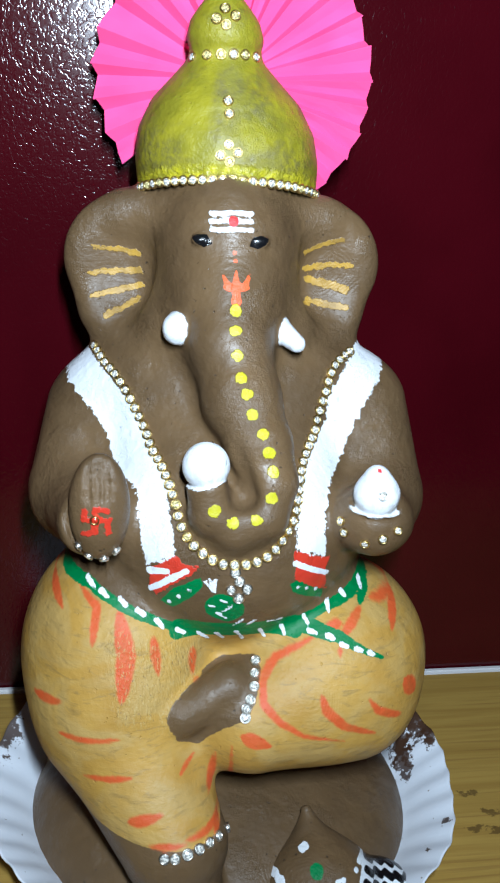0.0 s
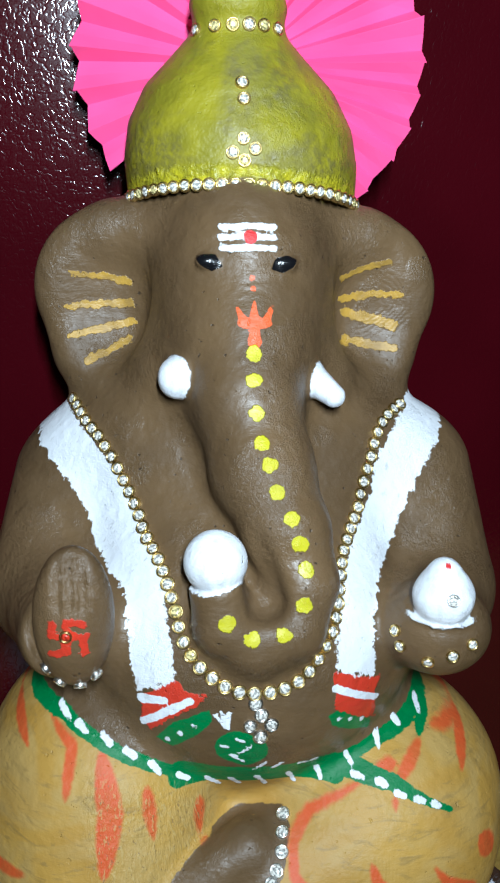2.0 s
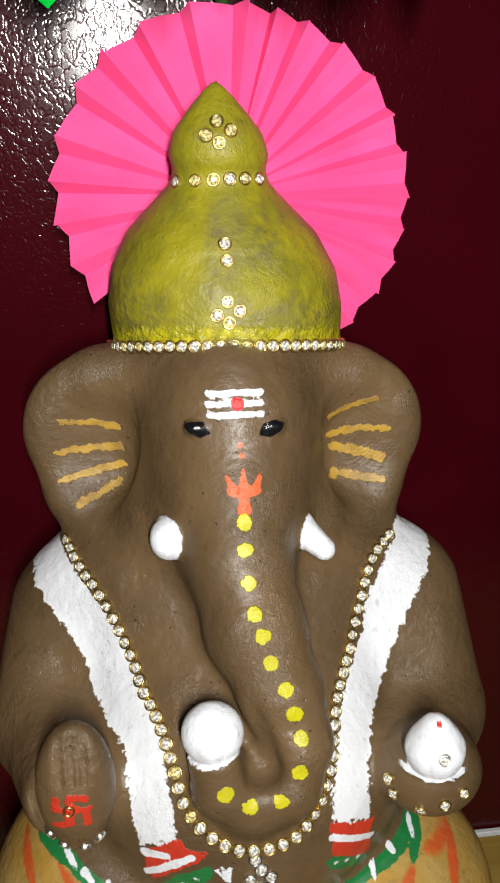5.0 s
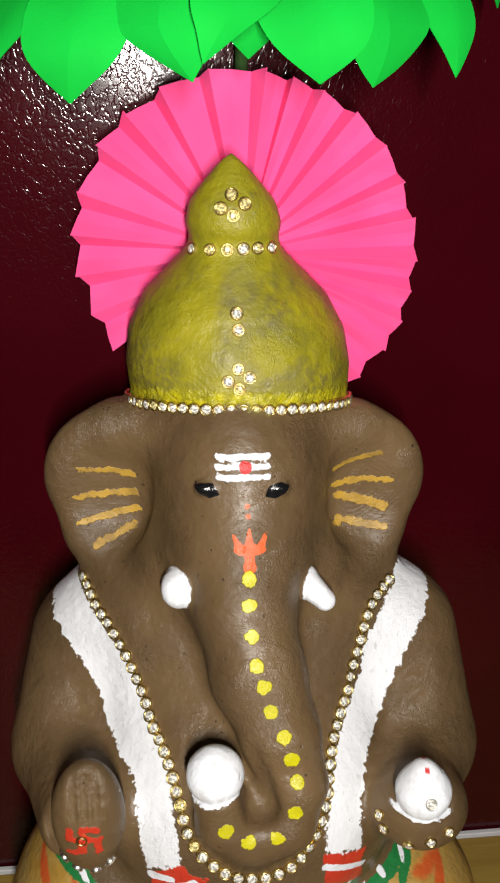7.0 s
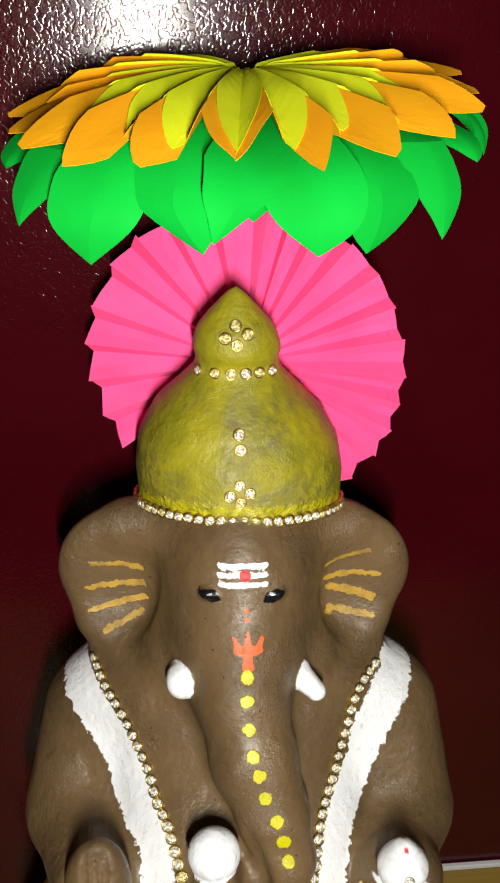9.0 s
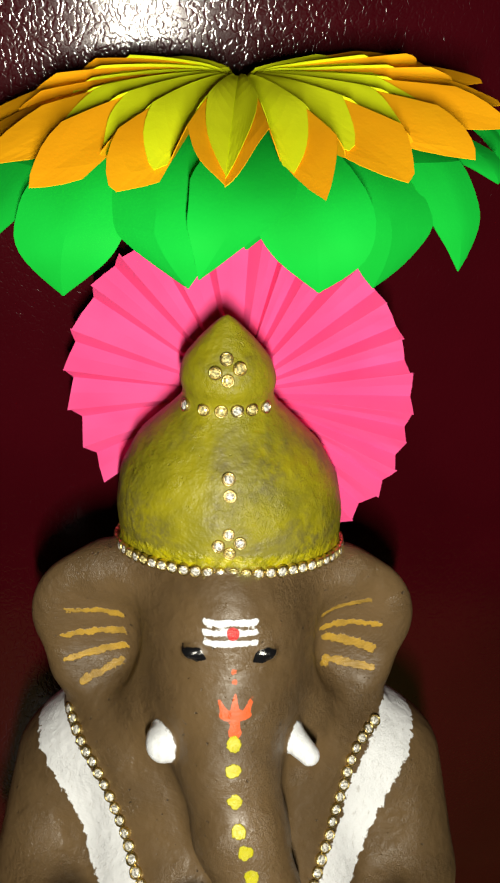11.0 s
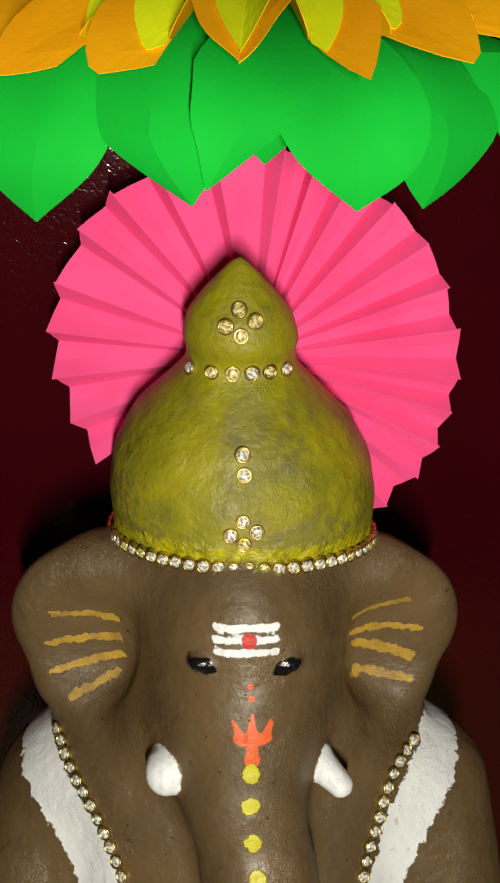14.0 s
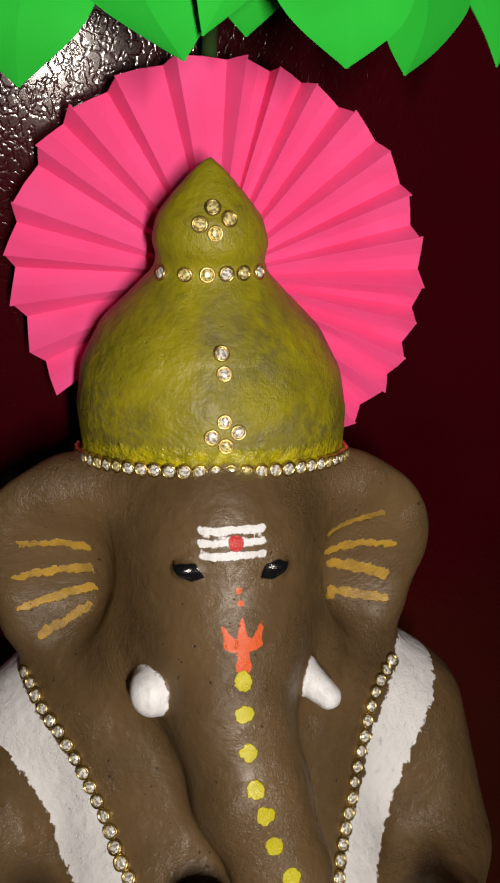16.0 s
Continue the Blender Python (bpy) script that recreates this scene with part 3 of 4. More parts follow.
    lay("red", stroke(v, [(-53.3, 179.6), (-48.7, 179.1)], 2.3, 2.3), on_palm)
    lay("red", stroke(v, [(-48.5, 174.8), (-48.7, 169.3)], 2.3, 2.3), on_palm)
    lay("red", stroke(v, [(-53.7, 169.6), (-58, 168.3)], 2.3, 2.3), on_palm)
    lay("red", stroke(v, [(-57.9, 174.7), (-57.8, 178.4)], 2.3, 2.3), on_palm)
    lay("red", dots(v, [(-53.4, 175.3)], 3.4), on_palm)
    lay("rose", dots(v, [(58.4, 194.6)], 1.7), on_sweet)
    # green girdle with its knot and white flecks
    lay("green", stroke(v, [(-69.7, 137.2), (-57.3, 137.2), (-45, 132.5), (-31, 126.9), (-19.3, 121.9), (-0.4, 121), (14, 121.7), (28.7, 122.9), (43.8, 127.5), (54.3, 129.8), (61, 131.5), (66, 131.8), (70.5, 134), (73, 142)], 3.3, 3.4), body)
    lay("green", stroke(v, [(-19.3, 121.9), (-0.4, 121.9), (28.7, 121.6)], 9.2, 9.2), body)
    lay("green", stroke(v, [(33.6, 121.8), (47.5, 119.2), (57, 115), (67.2, 110.6)], 5.6, 1.2), body)
    lay("green", stroke(v, [(62.5, 130), (58.9, 127.5)], 4.1, 2.3), body)
    lay("green", dots(v, [(-2.9, 136), (-0.1, 134.6)], 13.5), body)
    lay("white", stroke(v, [(-58.2, 137.9), (-55.5, 136.5)], 2.0, 1.5), body)
    lay("white", stroke(v, [(-52.6, 136), (-49.6, 134.5)], 2.0, 1.5), body)
    lay("white", stroke(v, [(-44.4, 134.1), (-41.6, 132.1)], 2.0, 1.5), body)
    lay("white", stroke(v, [(-37.4, 130.8), (-34.1, 128.7)], 2.0, 1.5), body)
    lay("white", stroke(v, [(-29.2, 126.6), (-26.3, 123.4)], 2.0, 1.5), body)
    lay("white", stroke(v, [(-20.7, 121.8), (-17.3, 119.2)], 2.0, 1.5), body)
    lay("white", stroke(v, [(-11.8, 119), (-7.3, 114.8)], 2.0, 1.5), body)
    lay("white", stroke(v, [(-4, 118.9), (-0.9, 115.1)], 2.0, 1.5), body)
    lay("white", stroke(v, [(4.2, 120.5), (7.7, 114.2)], 2.0, 1.5), body)
    lay("white", stroke(v, [(14.3, 120.7), (16.8, 115.7)], 2.0, 1.5), body)
    lay("white", stroke(v, [(23.6, 121.7), (25.2, 117.7)], 2.0, 1.5), body)
    lay("white", stroke(v, [(33.3, 124.9), (35.2, 122.1)], 2.0, 1.5), body)
    lay("white", stroke(v, [(44.1, 129.3), (44.3, 125.9)], 2.0, 1.5), body)
    lay("white", stroke(v, [(50.6, 130.9), (52.5, 129.3)], 2.0, 1.5), body)
    lay("white", stroke(v, [(60.5, 131), (60.9, 129.9)], 2.0, 1.5), body)
    lay("white", stroke(v, [(35.3, 120.1), (38.5, 119.8)], 2.0, 1.5), body)
    lay("white", stroke(v, [(42.7, 119.5), (45.9, 118.6)], 2.0, 1.5), body)
    lay("white", stroke(v, [(48.7, 116.9), (51.6, 116.1)], 2.0, 1.5), body)
    lay("white", stroke(v, [(55, 115.2), (57.9, 114.2)], 2.0, 1.5), body)
    lay("white", stroke(v, [(61, 113.4), (63, 112.3)], 2.0, 1.5), body)
    lay("white", stroke(v, [(-10, 148.1), (-6.2, 143.4)], 1.1, 1.1), body)
    lay("white", stroke(v, [(-8, 149.5), (-6, 143.4)], 1.1, 1.1), body)
    lay("white", stroke(v, [(-5.5, 149.2), (-6.2, 143.4)], 1.1, 1.1), body)
    lay("white", stroke(v, [(-7.8, 136.6), (-5.9, 136.1)], 1.2, 1.2), body)
    lay("white", stroke(v, [(-5, 132.1), (-1.6, 133.6), (1.4, 136.8)], 1.2, 1.2), body)
    lay("white", stroke(v, [(-3.4, 131.5), (-0.5, 129.6)], 1.2, 1.2), body)
    lay("white", stroke(v, [(-3.3, 139.6), (-1, 138.5)], 1.2, 1.2), body)
    lay("white", stroke(v, [(2.9, 125.1), (6.6, 128.7)], 1.2, 1.2), body)
    lay("white", stroke(v, [(8.8, 125.5), (12.1, 128)], 1.2, 1.2), body)
    lay("white", stroke(v, [(17.2, 125.8), (23.4, 125.8)], 1.2, 1.2), body)
    # orange tiger stripes on the cloth
    lay("stripe", stroke(v, [(-74.2, 132.4), (-68.3, 127)], 5.1, 2.0, True), body)
    lay("stripe", stroke(v, [(-61.7, 135.8), (-53.8, 131), (-55.3, 118.3)], 2.0, 3.9, True), body)
    lay("stripe", stroke(v, [(-44.5, 130.5), (-41.2, 115.7), (-42.6, 99)], 7.1, 6.7, True), body)
    lay("stripe", stroke(v, [(-30.4, 120.9), (-27.8, 106.8)], 4.3, 2.4, True), body)
    lay("stripe", stroke(v, [(-14, 111.8), (-13.4, 101.5)], 4.2, 1.5, True), body)
    lay("stripe", stroke(v, [(-80.1, 91.1), (-67.3, 95)], 4.1, 2.5, True), body)
    lay("stripe", stroke(v, [(-68.3, 82.3), (-57.5, 82.9), (-43.2, 84.8)], 2.5, 2.0, True), body)
    lay("stripe", stroke(v, [(-58, 66.8), (-48, 68.6), (-37.7, 70.5)], 2.0, 2.5, True), body)
    lay("stripe", stroke(v, [(-39, 54.4), (-24.5, 58.7)], 5.0, 2.0, True), body)
    lay("stripe", stroke(v, [(38, 119.1), (21.4, 110.2), (15.7, 103.3), (15.6, 96.7), (23.1, 89.7), (32.9, 83.4), (50.9, 78.7)], 3.2, 2.2, True), body)
    lay("stripe", stroke(v, [(40, 99.6), (42, 93.9), (50.2, 86.3), (64.5, 80.1)], 3.9, 3.4, True), body)
    lay("stripe", stroke(v, [(60.4, 97.1), (65.1, 90.9), (76.7, 85)], 1.5, 4.2, True), body)
    lay("stripe", stroke(v, [(77.8, 99.6), (83.9, 91.5)], 5.6, 5.6, True), body)
    lay("stripe", stroke(v, [(76, 125), (72.8, 116.9)], 5.8, 2.4, True), body)
    lay("stripe", stroke(v, [(75.5, 125), (63.8, 127.3)], 2.4, 1.6, True), body)
    lay("stripe", stroke(v, [(58.9, 126), (48.9, 119.2)], 3.5, 3.0, True), body)
    lay("stripe", stroke(v, [(49.4, 123), (41.9, 121.3)], 3.2, 2.5, True), body)
    lay("stripe", stroke(v, [(6.8, 85), (19, 80.9)], 7.3, 3.4, True), body)
    lay("stripe", stroke(v, [(-3.7, 73.7), (-5.6, 57.2)], 2.0, 4.0, True), body)
    lay("stripe", stroke(v, [(-12.2, 73), (-18.3, 68.5)], 1.5, 2.2, True), body)
    lay("stripe", stroke(v, [(2.9, 79.7), (3.8, 30)], 1.5, 2.0, True), body)
    lay("stripe", stroke(v, [(1.8, 30.3), (-3.3, 49.9), (-15.3, 49.9)], 1.7, 2.5, True), body)
    lay("stripe", stroke(v, [(48.2, 116.2), (47.9, 112.7)], 2.2, 1.0, True), body)
    lay("stripe", stroke(v, [(-30.4, 47.7), (-15.7, 48.7)], 2.5, 1.5, True), body)
    lay("stripe", stroke(v, [(-12.9, 99.9), (-11.4, 98.9)], 2.9, 2.9, True), body)
    out["stripe"] = np.maximum(out["stripe"], out["cloth"] - 0.3)
    # where the cloth was combed into pleats
    out["comb"] = np.clip(1.0 - area(v, [(-45.7, 121.6), (-11.9, 113.3), (-15.3, 95.8), (-23.3, 87.4), (-42.7, 94.4)]) / 6.0, 0, 1)
    return out


statue = clay_object("statue", statue_form, (-112, -172, -12), (118, 42, 378), 1.2, statue_layers)
tagged(statue, "brown clay elephant-headed statue with ochre painted cloth and olive cap", "statue")


def mouse_layers(v):
    out = blank(v)
    v = np.stack([v[:, 0], v[:, 1], v[:, 2] * 0.8 + v[:, 1] * 0.6], 1)

    def lay(key, d):
        out[key] = np.minimum(out[key], d)

    # white flecks, green eye and checked cloth
    lay("white", dots(v, [(37.1, -49.1), (35.6, -50)], 3.2))
    lay("white", dots(v, [(23.3, -59.5), (25.4, -61.9)], 4.0))
    lay("white", stroke(v, [(65.6, -51.4), (60.4, -55.2)], 2.6, 2.6))
    lay("white", dots(v, [(58.1, -58.3), (51.5, -61.4), (48.9, -62.1)], 2.4))
    lay("green", dots(v, [(40.4, -58.5), (40.5, -57.7)], 5.5))
    lay("white", area(v, [(63.5, -50.5), (72, -51.5), (83, -56), (92, -66), (92, -76), (57, -76), (59, -62.5)]))
    for i in range(6):
        for j in range(5):
            x, z = 65.5 + 5.0 * i - 1.4 * j, -54.5 - 4.6 * j - 1.3 * i
            lay("black", stroke(v, [(x - 0.5, z + 0.3), (x + 2.2, z - 1.9)], 3.1, 2.9))
    return out


mouse = clay_object("clay_mouse", mouse_form, (6, -172, -12), (108, -82, 42), 1.0, mouse_layers)
tagged(mouse, "small brown clay mouse with a white checked cloth", "figurine")

# ---------- rhinestones: a metal cup with a foiled, faceted crystal ----------
def lathe(name, profile, sides, material, smooth):
    bm = bmesh.new()
    rings = [[bm.verts.new((r * math.cos(2 * math.pi * (i + 0.5 * (k % 2 if not smooth else 0)) / sides), r * math.sin(2 * math.pi * (i + 0.5 * (k % 2 if not smooth else 0)) / sides), h)) for i in range(sides)] for k, (r, h) in enumerate(profile)]
    for k, (a, b) in enumerate(zip(rings, rings[1:])):
        for i in range(sides):
            j = (i + 1) % sides
            if smooth:
                bm.faces.new((a[i], a[j], b[j], b[i]))
            elif k % 2 == 0:
                bm.faces.new((a[i], a[j], b[i]))
                bm.faces.new((b[i], a[j], b[j]))
            else:
                bm.faces.new((a[i], b[j], b[i]))
                bm.faces.new((a[i], a[j], b[j]))
    bm.faces.new(rings[-1])
    bmesh.ops.recalc_face_normals(bm, faces=bm.faces)
    me = bpy.data.meshes.new(name)
    bm.to_mesh(me)
    bm.free()
    return finish(me, material, smooth)


CUP = [(0.85, -0.5), (1.0, 0.0), (1.0, 0.36), (0.95, 0.47), (0.84, 0.50), (0.76, 0.44), (0.72, 0.28)]
GEM = [(0.74, 0.22), (0.66, 0.44), (0.46, 0.58), (0.26, 0.62)]
CUPS = {"gold": lathe("setting", CUP, 16, M_GOLD, True), "silver": lathe("setting", CUP, 16, M_SILVER, True)}
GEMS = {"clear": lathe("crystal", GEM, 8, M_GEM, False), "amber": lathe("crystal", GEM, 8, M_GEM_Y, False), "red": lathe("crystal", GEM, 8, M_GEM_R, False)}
srng = random.Random(11)


def set_stone(owner, place, normal, radius, cup, gem):
    """One stone pressed on the clay: place in mm, normal outward."""
    up = Vector(normal).normalized()
    up = (up + Vector((srng.uniform(-1, 1), srng.uniform(-1, 1), srng.uniform(-1, 1))) * 0.13).normalized()
    turn = up.to_track_quat("Z", "Y").to_matrix().to_4x4() @ Matrix.Rotation(srng.uniform(0, 6.28), 4, "Z")
    size = radius * srng.uniform(0.95, 1.05) * 0.001
    setting = new("setting", CUPS[cup])
    setting.parent = owner
    setting.matrix_basis = Matrix.Translation(Vector(place) * 0.001) @ turn @ Matrix.Diagonal((size, size, size, 1))
    stone = new("crystal", GEMS[gem])
    stone.parent = setting
    return setting


def on_clay(pts):
    x, z = np.array(pts).T
    return surface_point(statue_form, x, z)


def string(pts, step):
    """Even places along a line drawn on the clay."""
    p, _ = on_clay(pts)
    s = np.r_[0, np.cumsum(np.linalg.norm(np.diff(p, axis=0), axis=1))]
    at = np.linspace(0, s[-1], max(2, int(round(s[-1] / step)) + 1))
    return list(zip(np.interp(at, s, p[:, 0]), np.interp(at, s, p[:, 2])))


def jewel(name, label, category, pts, radius, cup="silver", gem="clear", amber=0.0, group=""):
    owner = tagged(new(name), label, category, group)
    for place, normal in zip(*on_clay(pts)):
        set_stone(owner, place, normal, radius, cup, "amber" if srng.random() < amber else gem)
    return owner


NECK_LEFT = [(-59.2, 223.1), (-54.9, 219.9), (-48.7, 215.7), (-43.6, 210.2), (-39.2, 203.4), (-37.1, 200.1), (-34.8, 196.5), (-33.3, 193.1), (-31.3, 190.3), (-28.9, 188.3), (-27.1, 186.1), (-25.6, 183.8), (-24.2, 181.2), (-23.3, 178.6), (-22, 176), (-21, 172.3), (-19.5, 168.5), (-15.6, 163.3), (-12.1, 160.9), (-7.9, 158.1), (-3.1, 156.4), (1.6, 156)]
NECK_RIGHT = [(1.6, 156), (7.3, 156.3), (12.4, 157.5), (16.8, 160), (18.9, 162.8), (21.6, 166.2), (24, 169.5), (26.1, 173.2), (27.3, 177.4), (28.2, 181.1), (28.9, 184.8), (30.4, 188.5), (32.7, 191.7), (35.1, 195.3), (36.9, 197.5), (37.9, 201.3), (39.3, 205.1), (40.9, 209.1), (42.4, 212.5), (43.3, 216), (44.5, 218.7), (46.8, 221.7), (50.7, 224.1), (55.1, 225.2)]
jewel("necklace", "string of gold-rimmed clear rhinestones over chest and shoulders", "necklace", string(NECK_LEFT, 4.55)[:-1] + string(NECK_RIGHT, 4.55), 2.3, "gold", amber=0.06)
jewel("pendant", "cluster of silver rhinestones below the necklace", "pendant", [(2.0, 152.8), (3.8, 149.0), (0.7, 145.0), (7.1, 145.3), (4.0, 141.0)], 2.3, amber=0.1)
jewel("bracelet", "short row of rhinestones under the open palm", "bracelet", [(-60.5, 160.5), (-56.5, 156.2), (-50.5, 155.2), (-45.8, 158.8)], 2.1, group="bracelets")
jewel("bracelet", "short row of rhinestones under the hand with the sweet", "bracelet", [(45.9, 169.7), (47.3, 165.6), (55.1, 162.9), (61.9, 165.9), (67.9, 169.2)], 2.0, "gold", group="bracelets")
jewel("anklet", "row of large silver rhinestones across the bare raised foot", "anklet", [(13.4, 106.8), (12.6, 103.9), (11.9, 100.9), (10.3, 97.4), (8.6, 94.6), (8.1, 91.9)], 2.35, group="anklets")
jewel("anklet", "row of silver rhinestones round the standing leg", "anklet", [(-24, 44.6), (-19.9, 44.7), (-15, 45.7), (-10.4, 46.2), (-6.2, 46.3), (-2.3, 45.4), (2.2, 40.1)], 2.3, group="anklets")
jewel("rhinestone", "single rhinestone on the white peaked sweet", "rhinestone", [(59.1, 186.2)], 2.0)
jewel("rhinestone", "single red rhinestone on the open palm", "rhinestone", [(-53.6, 175.2)], 1.9, "gold", "red")
jewel("cap_band", "row of amber rhinestones round the neck of the cap", "cap band", [(-18.4, 345.1), (-12.5, 346.2), (-7, 346.7), (-1.9, 347.1), (2.8, 347), (7.5, 346.4)], 2.2, "gold", "clear", 0.55, "cap bands")
jewel("cap_ornament", "diamond of four rhinestones on the cap's knob", "cap ornament", [(-5.9, 363.9), (-9.2, 359.9), (-1.8, 361.3), (-5.4, 357.9)], 2.2, "gold", "clear", 0.4, "cap ornaments")
jewel("cap_ornament", "pair of rhinestones on the cap's dome", "cap ornament", [(-4.2, 328.8), (-3.5, 324.1)], 2.2, "gold", "clear", 0.4, "cap ornaments")
jewel("cap_ornament", "diamond of four rhinestones above the brow band", "cap ornament", [(-3.5, 312.5), (-6.7, 308.3), (0.2, 309.6), (-3, 306)], 2.1, "gold", "clear", 0.4, "cap ornaments")

# the band that follows the lower rim of the cap
band = tagged(new("cap_band"), "long row of rhinestones round the cap's lower rim", "cap band", "cap bands")
for i in range(35):
    a = radians(-98 + 196 * i / 34)
    bx, by = -1.5 + 41.0 * math.sin(a), -39.0 * math.cos(a)
    set_stone(band, (bx, by, 290.2 - 0.28 * (by + 8)), (math.sin(a), -math.cos(a), 0.05), 2.15, "gold", "amber" if srng.random() < 0.2 else "clear")

# ---------- folded paper ----------
def sheet(bm, rows, thick=0.0004, normal=None):
    """A folded strip of paper with its thickness: rows of points, each as long as the next, in metres."""
    grid = [[bm.verts.new(p) for p in row] for row in rows]
    for a, b in zip(grid, grid[1:]):
        for i in range(len(a) - 1):
            bm.faces.new((a[i], a[i + 1], b[i + 1], b[i]))
    bm.normal_update()
    bmesh.ops.solidify(bm, geom=bm.faces[:], thickness=thick)
    return bm


rng = random.Random(7)

# pink pleated wheel behind the cap
fan = tagged(new("paper_fan"), "bright pink pleated paper wheel behind the cap", "paper fan")
FAN_C, FAN_R = Vector((0.0, 0.0185, 0.3375)), 0.0620
fan_turn = Matrix.Rotation(radians(-11.3), 4, "Z") @ Matrix.Rotation(radians(-6), 4, "X")


def on_fan(r, a, lift):
    return FAN_C + fan_turn @ Vector((r * math.sin(a), -lift, r * math.cos(a)))


# the sharp folds that stand out to the front, in degrees from the top; the paper falls steeply on one side of each
FOLDS = (-166, -154, -142, -129.5, -115, -101, -87.2, -73, -56.6, -43, -29.2, -12.4, 5.8, 14.7, 25.1, 37.3, 51, 63.5, 75.2, 88.7, 98.7, 109, 120, 132.4, 145, 157, 169, 181)
for i, fold in enumerate(FOLDS):
    after = FOLDS[i + 1] if i + 1 < len(FOLDS) else FOLDS[0] + 360
    edge = FAN_R * rng.uniform(1.0, 1.025) * (1.02 if -110 < fold < -50 else 0.86 if fold < -130 or fold > 135 else 1.0)
    a1, a2 = radians(fold), radians(after)
    a3 = a2 - (a2 - a1) * rng.uniform(0.26, 0.40)
    rows = []
    for k in range(8):
        r = 0.004 + (edge - 0.004) * k / 7
        h = 0.0058 * r / FAN_R
        dip = r * (1 - 0.024 * k / 7)
        sag = 0.0006 * math.sin(k * 0.8 + fold) * k / 7
        rows.append([on_fan(r, a1, h), on_fan((r + dip) / 2, a1 + (a3 - a1) * 0.5, h * 0.46 + sag), on_fan(dip, a3, 0.0), on_fan((r + dip) / 2, (a2 + a3) / 2, h * 0.5), on_fan(r, a2, h)])
    part("pleat", sheet(bmesh.new(), rows), M_PINK, fan)

# flower-shaped paper canopy on a stick
canopy = tagged(new("paper_umbrella"), "paper flower umbrella in lime, orange and green on a thin stick", "umbrella")
HUB = Vector((-0.0050, 0.0115, 0.4460))


def hung(x, y, z):
    """From the hub's own axes; the side that meets the panel is pressed together and bent up."""
    if y > 0:
        z, y = z + 0.12 * y, 0.50 * y
    return HUB + Vector((x, y, z))


def fall(deg, r):
    """Height of the pleated tiers: they drop more to one side than to the other."""
    d = np.interp(deg, (-180, -100, -76, -40, -20, 11, 32, 50, 68, 91, 180), (-0.012, -0.021, -0.0245, -0.0255, -0.0240, -0.0215, -0.0195, -0.0180, -0.0120, -0.0045, -0.006))
    return d * (r / 0.08) ** 1.6 - 0.003 * max(0.0, 1 - r / 0.008)


def leaf(degrees, reach, drop, wide, facing, skew=0.0, full=0.72, blunt=1.7, crease=0.0024, flat=False):
    """One hanging leaf: it leaves the hub level, bends over and hangs; place of its point, half width, way it faces, sideways shift of its point."""
    rows, a, f = [], radians(degrees), radians(facing)
    wave, curl = rng.uniform(0, 6), rng.uniform(-1, 1)
    for i in range(25):
        t = 1 - (1 - i / 24) ** 1.5
        r = 0.018 * (1 - t) ** 2 + 2 * t * (1 - t) * (reach + 0.008) + reach * t * t
        z = -0.006 * (1 - t) ** 2 + 2 * t * (1 - t) * (0.30 * drop) + drop * t * t
        if flat:
            r = 0.02 + (reach - 0.02) * (1 - (1 - t) ** 2.2)
            z = fall(degrees, r) - 0.003 + (drop - fall(degrees, reach) + 0.003) * max(0.0, 2 * t - 1) ** 1.2
        w, off = wide * min(1.0, 0.45 + 1.1 * t), 0.0
        if t > full:
            u = (t - full) / (1 - full)
            w, off = w * max(0.015, 1 - u**blunt), skew * wide * (u**1.3 - 1)
        else:
            off = -skew * wide
        row = []
        for k in range(11):
            q = k / 5 - 1
            c = q * w + off
            fold = abs(q - 0.55 * (1 - t) * curl)
            out = crease * (1 - min(1.0, fold)) * t + 0.0012 * curl * q * t - 0.0012 * max(0.0, abs(q) - 0.55) * t + 0.0024 * max(0.0, t - 0.55 - 0.25 * curl * q) * math.cos(wave)
            out *= w / wide
            c += 0.0006 * math.sin(23 * t + 3 * wave) * t * q * abs(q) ** 3 * w / wide
            row.append(hung(r * math.sin(a) + c * math.cos(f) + out * math.sin(f), -r * math.cos(a) + c * math.sin(f) - out * math.cos(f), z))
        rows.append(row)
    ob = part("green_petal", sheet(bmesh.new(), rows, 0.00035), M_GREEN, canopy, smooth=True)
    ob.data.set_sharp_from_angle(angle=radians(9))
    return ob


# direction and distance of the point, its drop, half width, way it faces, shift of the point
for row in ((-40.2, 0.0731, -0.0523, 0.0152, -8, -0.10), (-11.0, 0.0690, -0.0450, 0.0150, -28, 0.62, 0.76, 1.6), (-8.0, 0.0765, -0.0400, 0.0140, 12, -0.70, 0.60, 1.3),
            (17.0, 0.0710, -0.0448, 0.0156, -6, 0.12), (32.0, 0.0690, -0.0460, 0.0142, 22, -0.25), (52.5, 0.0785, -0.0436, 0.0098, 26, 0.05, 0.62, 1.6, 0.0016, True),
            (-60.5, 0.0815, -0.0450, 0.0118, -34, -0.25, 0.55, 1.3, 0.0016, True), (-83, 0.0800, -0.0330, 0.0110, -48, -0.2, 0.6, 1.4, 0.0016, True), (68, 0.0810, -0.0225, 0.0090, 40, 0.3, 0.6, 1.4, 0.0016, True), (90, 0.0860, -0.0250, 0.0090, 48, 0.3, 0.6, 1.4, 0.0016, True), (3, 0.0470, -0.0400, 0.0110, 4, 0.0)):
    leaf(*row)
for deg in (112, 136, 160, -176, -152, -128, -105):
    leaf(deg, 0.074, -0.032, 0.0125, deg)


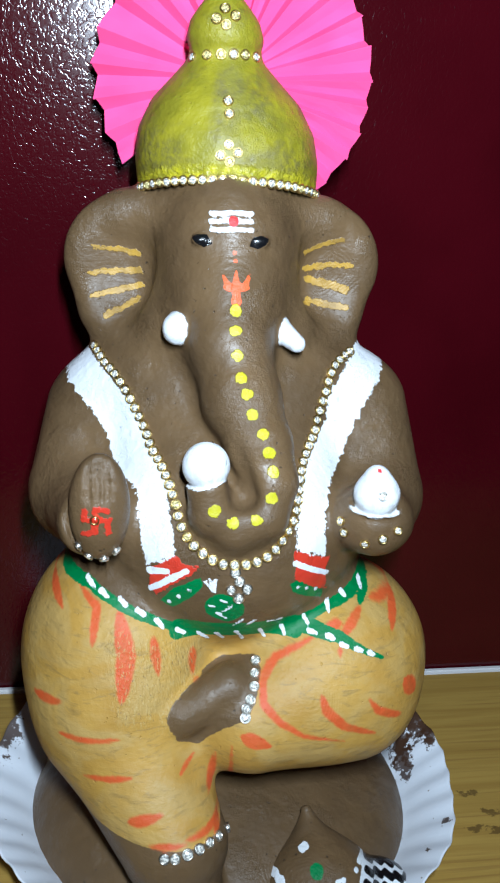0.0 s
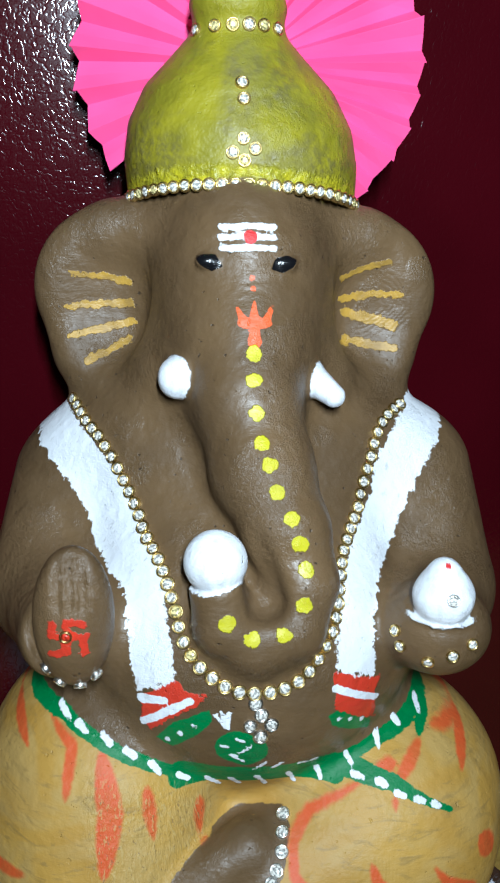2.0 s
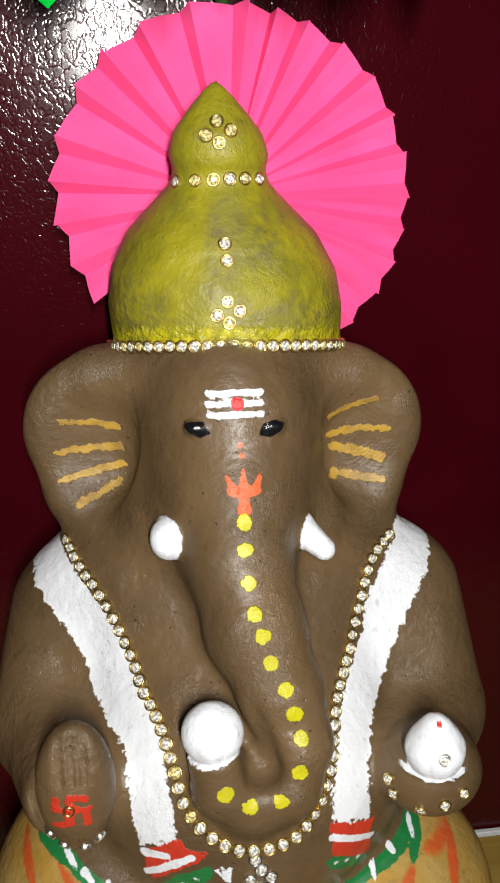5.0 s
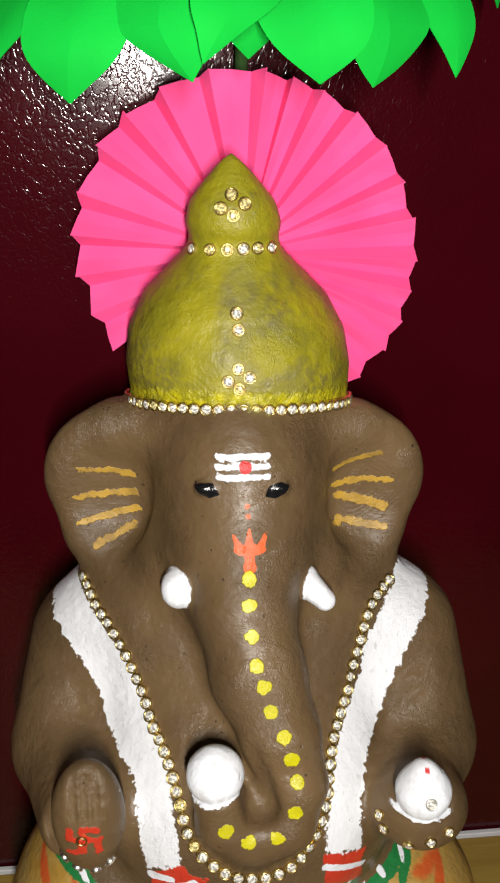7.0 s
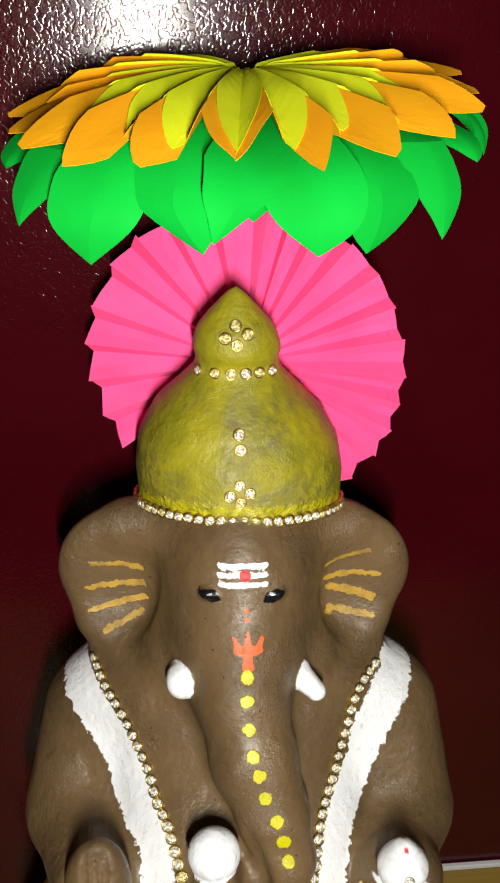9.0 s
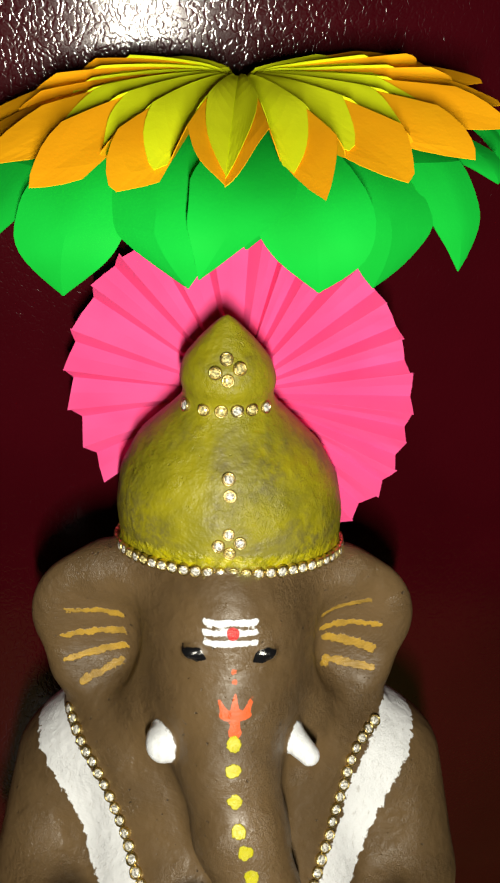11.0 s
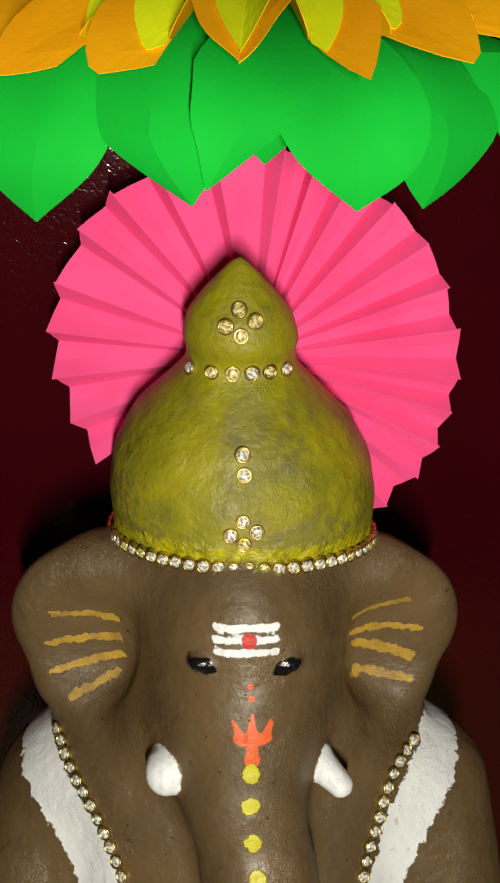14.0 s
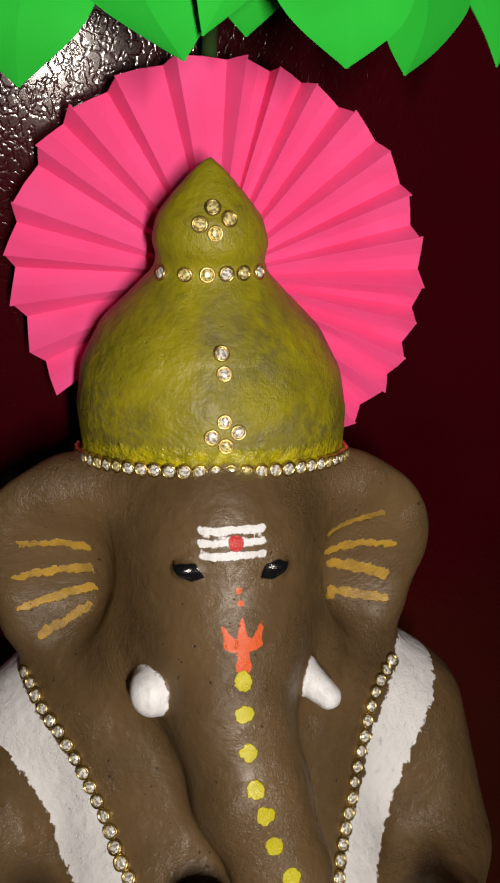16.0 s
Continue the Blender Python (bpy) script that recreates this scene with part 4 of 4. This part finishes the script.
def panel(name, material, fold0, fold1, reach, lift, top=0.5, front=0.3, back=0.3, power=(1.5, 2.0)):
    """One panel of a pleated tier between two folds (degrees, height of the fold at the rim); its end is longest at top and cut away to both sides."""
    rows, wave = [], rng.uniform(0, 6)
    for i in range(10):
        row = []
        for k in range(9):
            q = k / 8
            away = front * ((top - q) / max(top, 0.01)) ** power[0] if q < top else back * ((q - top) / max(1 - top, 0.01)) ** power[1]
            r = reach * (0.03 + 0.97 * i / 9) * (1 - away * (i / 9) ** 0.7)
            r *= 1 + 0.012 * math.sin(7 * q + wave) * (i == 9)
            ends = []
            for deg, amp in (fold0, fold1):
                a = radians(deg)
                z = fall(deg, r) + amp * r / 0.07 + lift
                ends.append(Vector((r * math.sin(a), -r * math.cos(a), z)))
            bend = Vector((0, 0, 0.0005 * math.sin(math.pi * q) * math.sin(i * 0.7 + wave)))
            row.append(hung(*(ends[0].lerp(ends[1], q) + bend)))
        rows.append(row)
    return part(name, sheet(bmesh.new(), rows, 0.0002), material, canopy)


# pleats: each panel climbs away from the front to a sharp fold, behind which the paper drops again; a valley lies at the front
LEFT, RIGHT, VALLEY = (-14.5, -32, -50, -69, -88, -108, -130, -155), (5.5, 21, 41.5, 61, 77, 95, 118, 142), -3.8
H = 0.0095
for name, material, reach, lift in (("orange_petal", M_ORANGE, 0.0825, 0.0), ("lime_petal", M_LIME, 0.0620, 0.0009)):
    for ridges, side in ((LEFT, -1), (RIGHT, 1)):
        if material == M_ORANGE:
            panel(name, material, (ridges[0], H), (VALLEY, H * 0.55), 0.0790, lift, 1.0, 0.25, 0.0, (1.2, 1.0))
        else:
            panel(name, material, (ridges[0], H), (VALLEY, H * 0.55), 0.0765, lift, 1.0, 0.50, 0.0, (1.15, 1.0))
        for i, (a, b) in enumerate(zip(ridges, ridges[1:])):
            low, rise = (a + side * 3.0, 0.0006), H * (0.9 if abs(b) < 80 else 0.5)
            panel(name, material, (a, H * (1.0 if i == 0 else 0.9)), low, reach * 0.80, lift, 0.5, 0.1, 0.1)
            size = reach * rng.uniform(0.985, 1.02)
            if material == M_ORANGE:
                front, back = (0.16, 0.26) if side < 0 else (0.28, 0.24)
                panel(name, material, low, (b, rise), size, lift, 0.42 + rng.uniform(-0.05, 0.05), front, back, (1.1, 1.3))
            else:
                panel(name, material, low, (b, rise), size * (1.14 if i == 0 else 1.0), lift, 0.12 + rng.uniform(-0.04, 0.04), 0.08, 0.34, (1.2, 1.15))

bm = bmesh.new()
bmesh.ops.create_cone(bm, segments=12, radius1=0.0026, radius2=0.0024, depth=0.452, cap_ends=True, matrix=Matrix.Translation((-0.001, 0.046, 0.2155)))
part("stick", bm, M_STICK, canopy, "thin dark green stick", True)

# ---------- paper plate ----------
def smeared(name, base, spots, rough):
    """A plain surface with smears of dried brown clay, each at its own place with ragged edges; spots: x, y, radius, stretch in x."""
    k = Nodes(name, rough)
    v = k.coord(which="Object")
    ragged = k.noise(240, 4, 0.7, v)
    c = k.mix(k.ramp(k.noise(9, 4), 0.3, 0.7), base, tuple(x * 0.93 for x in base))
    for x, y, radius, stretch in spots:
        mp = k.t.nodes.new("ShaderNodeMapping")
        k.put(mp.inputs["Vector"], v)
        mp.inputs["Location"].default_value = (-x / stretch, -y, 0)
        mp.inputs["Scale"].default_value = (1 / stretch, 1, 0)
        ln = k.t.nodes.new("ShaderNodeVectorMath")
        ln.operation = "LENGTH"
        k.put(ln.inputs[0], mp.outputs["Vector"])
        near = k.math("SUBTRACT", 1.0, k.math("DIVIDE", ln.outputs["Value"], radius))
        c = k.mix(k.ramp(k.math("ADD", near, k.math("MULTIPLY", k.math("SUBTRACT", ragged, 0.5), 2.6)), 0.2, 0.36, 0.0, 0.92), c, (0.05, 0.022, 0.009))
    specks = k.ramp(k.noise(330, 2), 0.73, 0.77)
    return k.done(k.mix(specks, c, (0.12, 0.065, 0.03)), None, k.bump(k.noise(160, 3), 0.15, 0.001))


M_PLATE = smeared("white_paper_plate", (0.76, 0.79, 0.85), ((0.1100, -0.008, 0.022, 0.7), (0.1150, -0.0164, 0.020, 0.8), (0.1185, -0.026, 0.013, 0.6), (0.1030, -0.018, 0.024, 0.3), (0.1030, -0.033, 0.018, 0.3), (-0.1075, -0.0224, 0.018, 0.55), (0.1109, -0.0862, 0.0028, 1.0), (0.0984, -0.1016, 0.0028, 0.8)), 0.5)
plate = tagged(new("paper_plate"), "white fluted paper plate smeared with brown clay", "plate")
bm = bmesh.new()
N, rings = 240, []
for r, z in ((0.0005, 0.0015), (0.07, 0.0015), (0.084, 0.0018), (0.090, 0.0045), (0.096, 0.0095), (0.103, 0.0155), (0.1145, 0.0232), (0.1155, 0.0235)):
    ring = []
    for i in range(N):
        a = 2 * math.pi * i / N
        flute = max(0, (r - 0.088) / 0.027)
        back = max(0.0, math.sin(a))
        zz = z + flute * (0.0008 * math.sin(a * 44 + math.sin(a * 5)) + 0.0012 * math.sin(a * 7 + 1) + 0.017 * back)
        rr = r * (1 - 0.0035 * flute * math.cos(a * 44 + math.sin(a * 5)) + 0.006 * flute * math.sin(a * 11)) * (1 - 0.06 * back * flute)
        ring.append(bm.verts.new((0.0055 + rr * math.cos(a), -0.049 + rr * math.sin(a), TABLE_Z + zz)))
    rings.append(ring)
for a, b in zip(rings, rings[1:]):
    for i in range(N):
        bm.faces.new((a[i], a[(i + 1) % N], b[(i + 1) % N], b[i]))
bm.faces.new(rings[0])
bm.normal_update()
bmesh.ops.solidify(bm, geom=bm.faces[:], thickness=0.0006)
part("dish", bm, M_PLATE, plate, "", True)
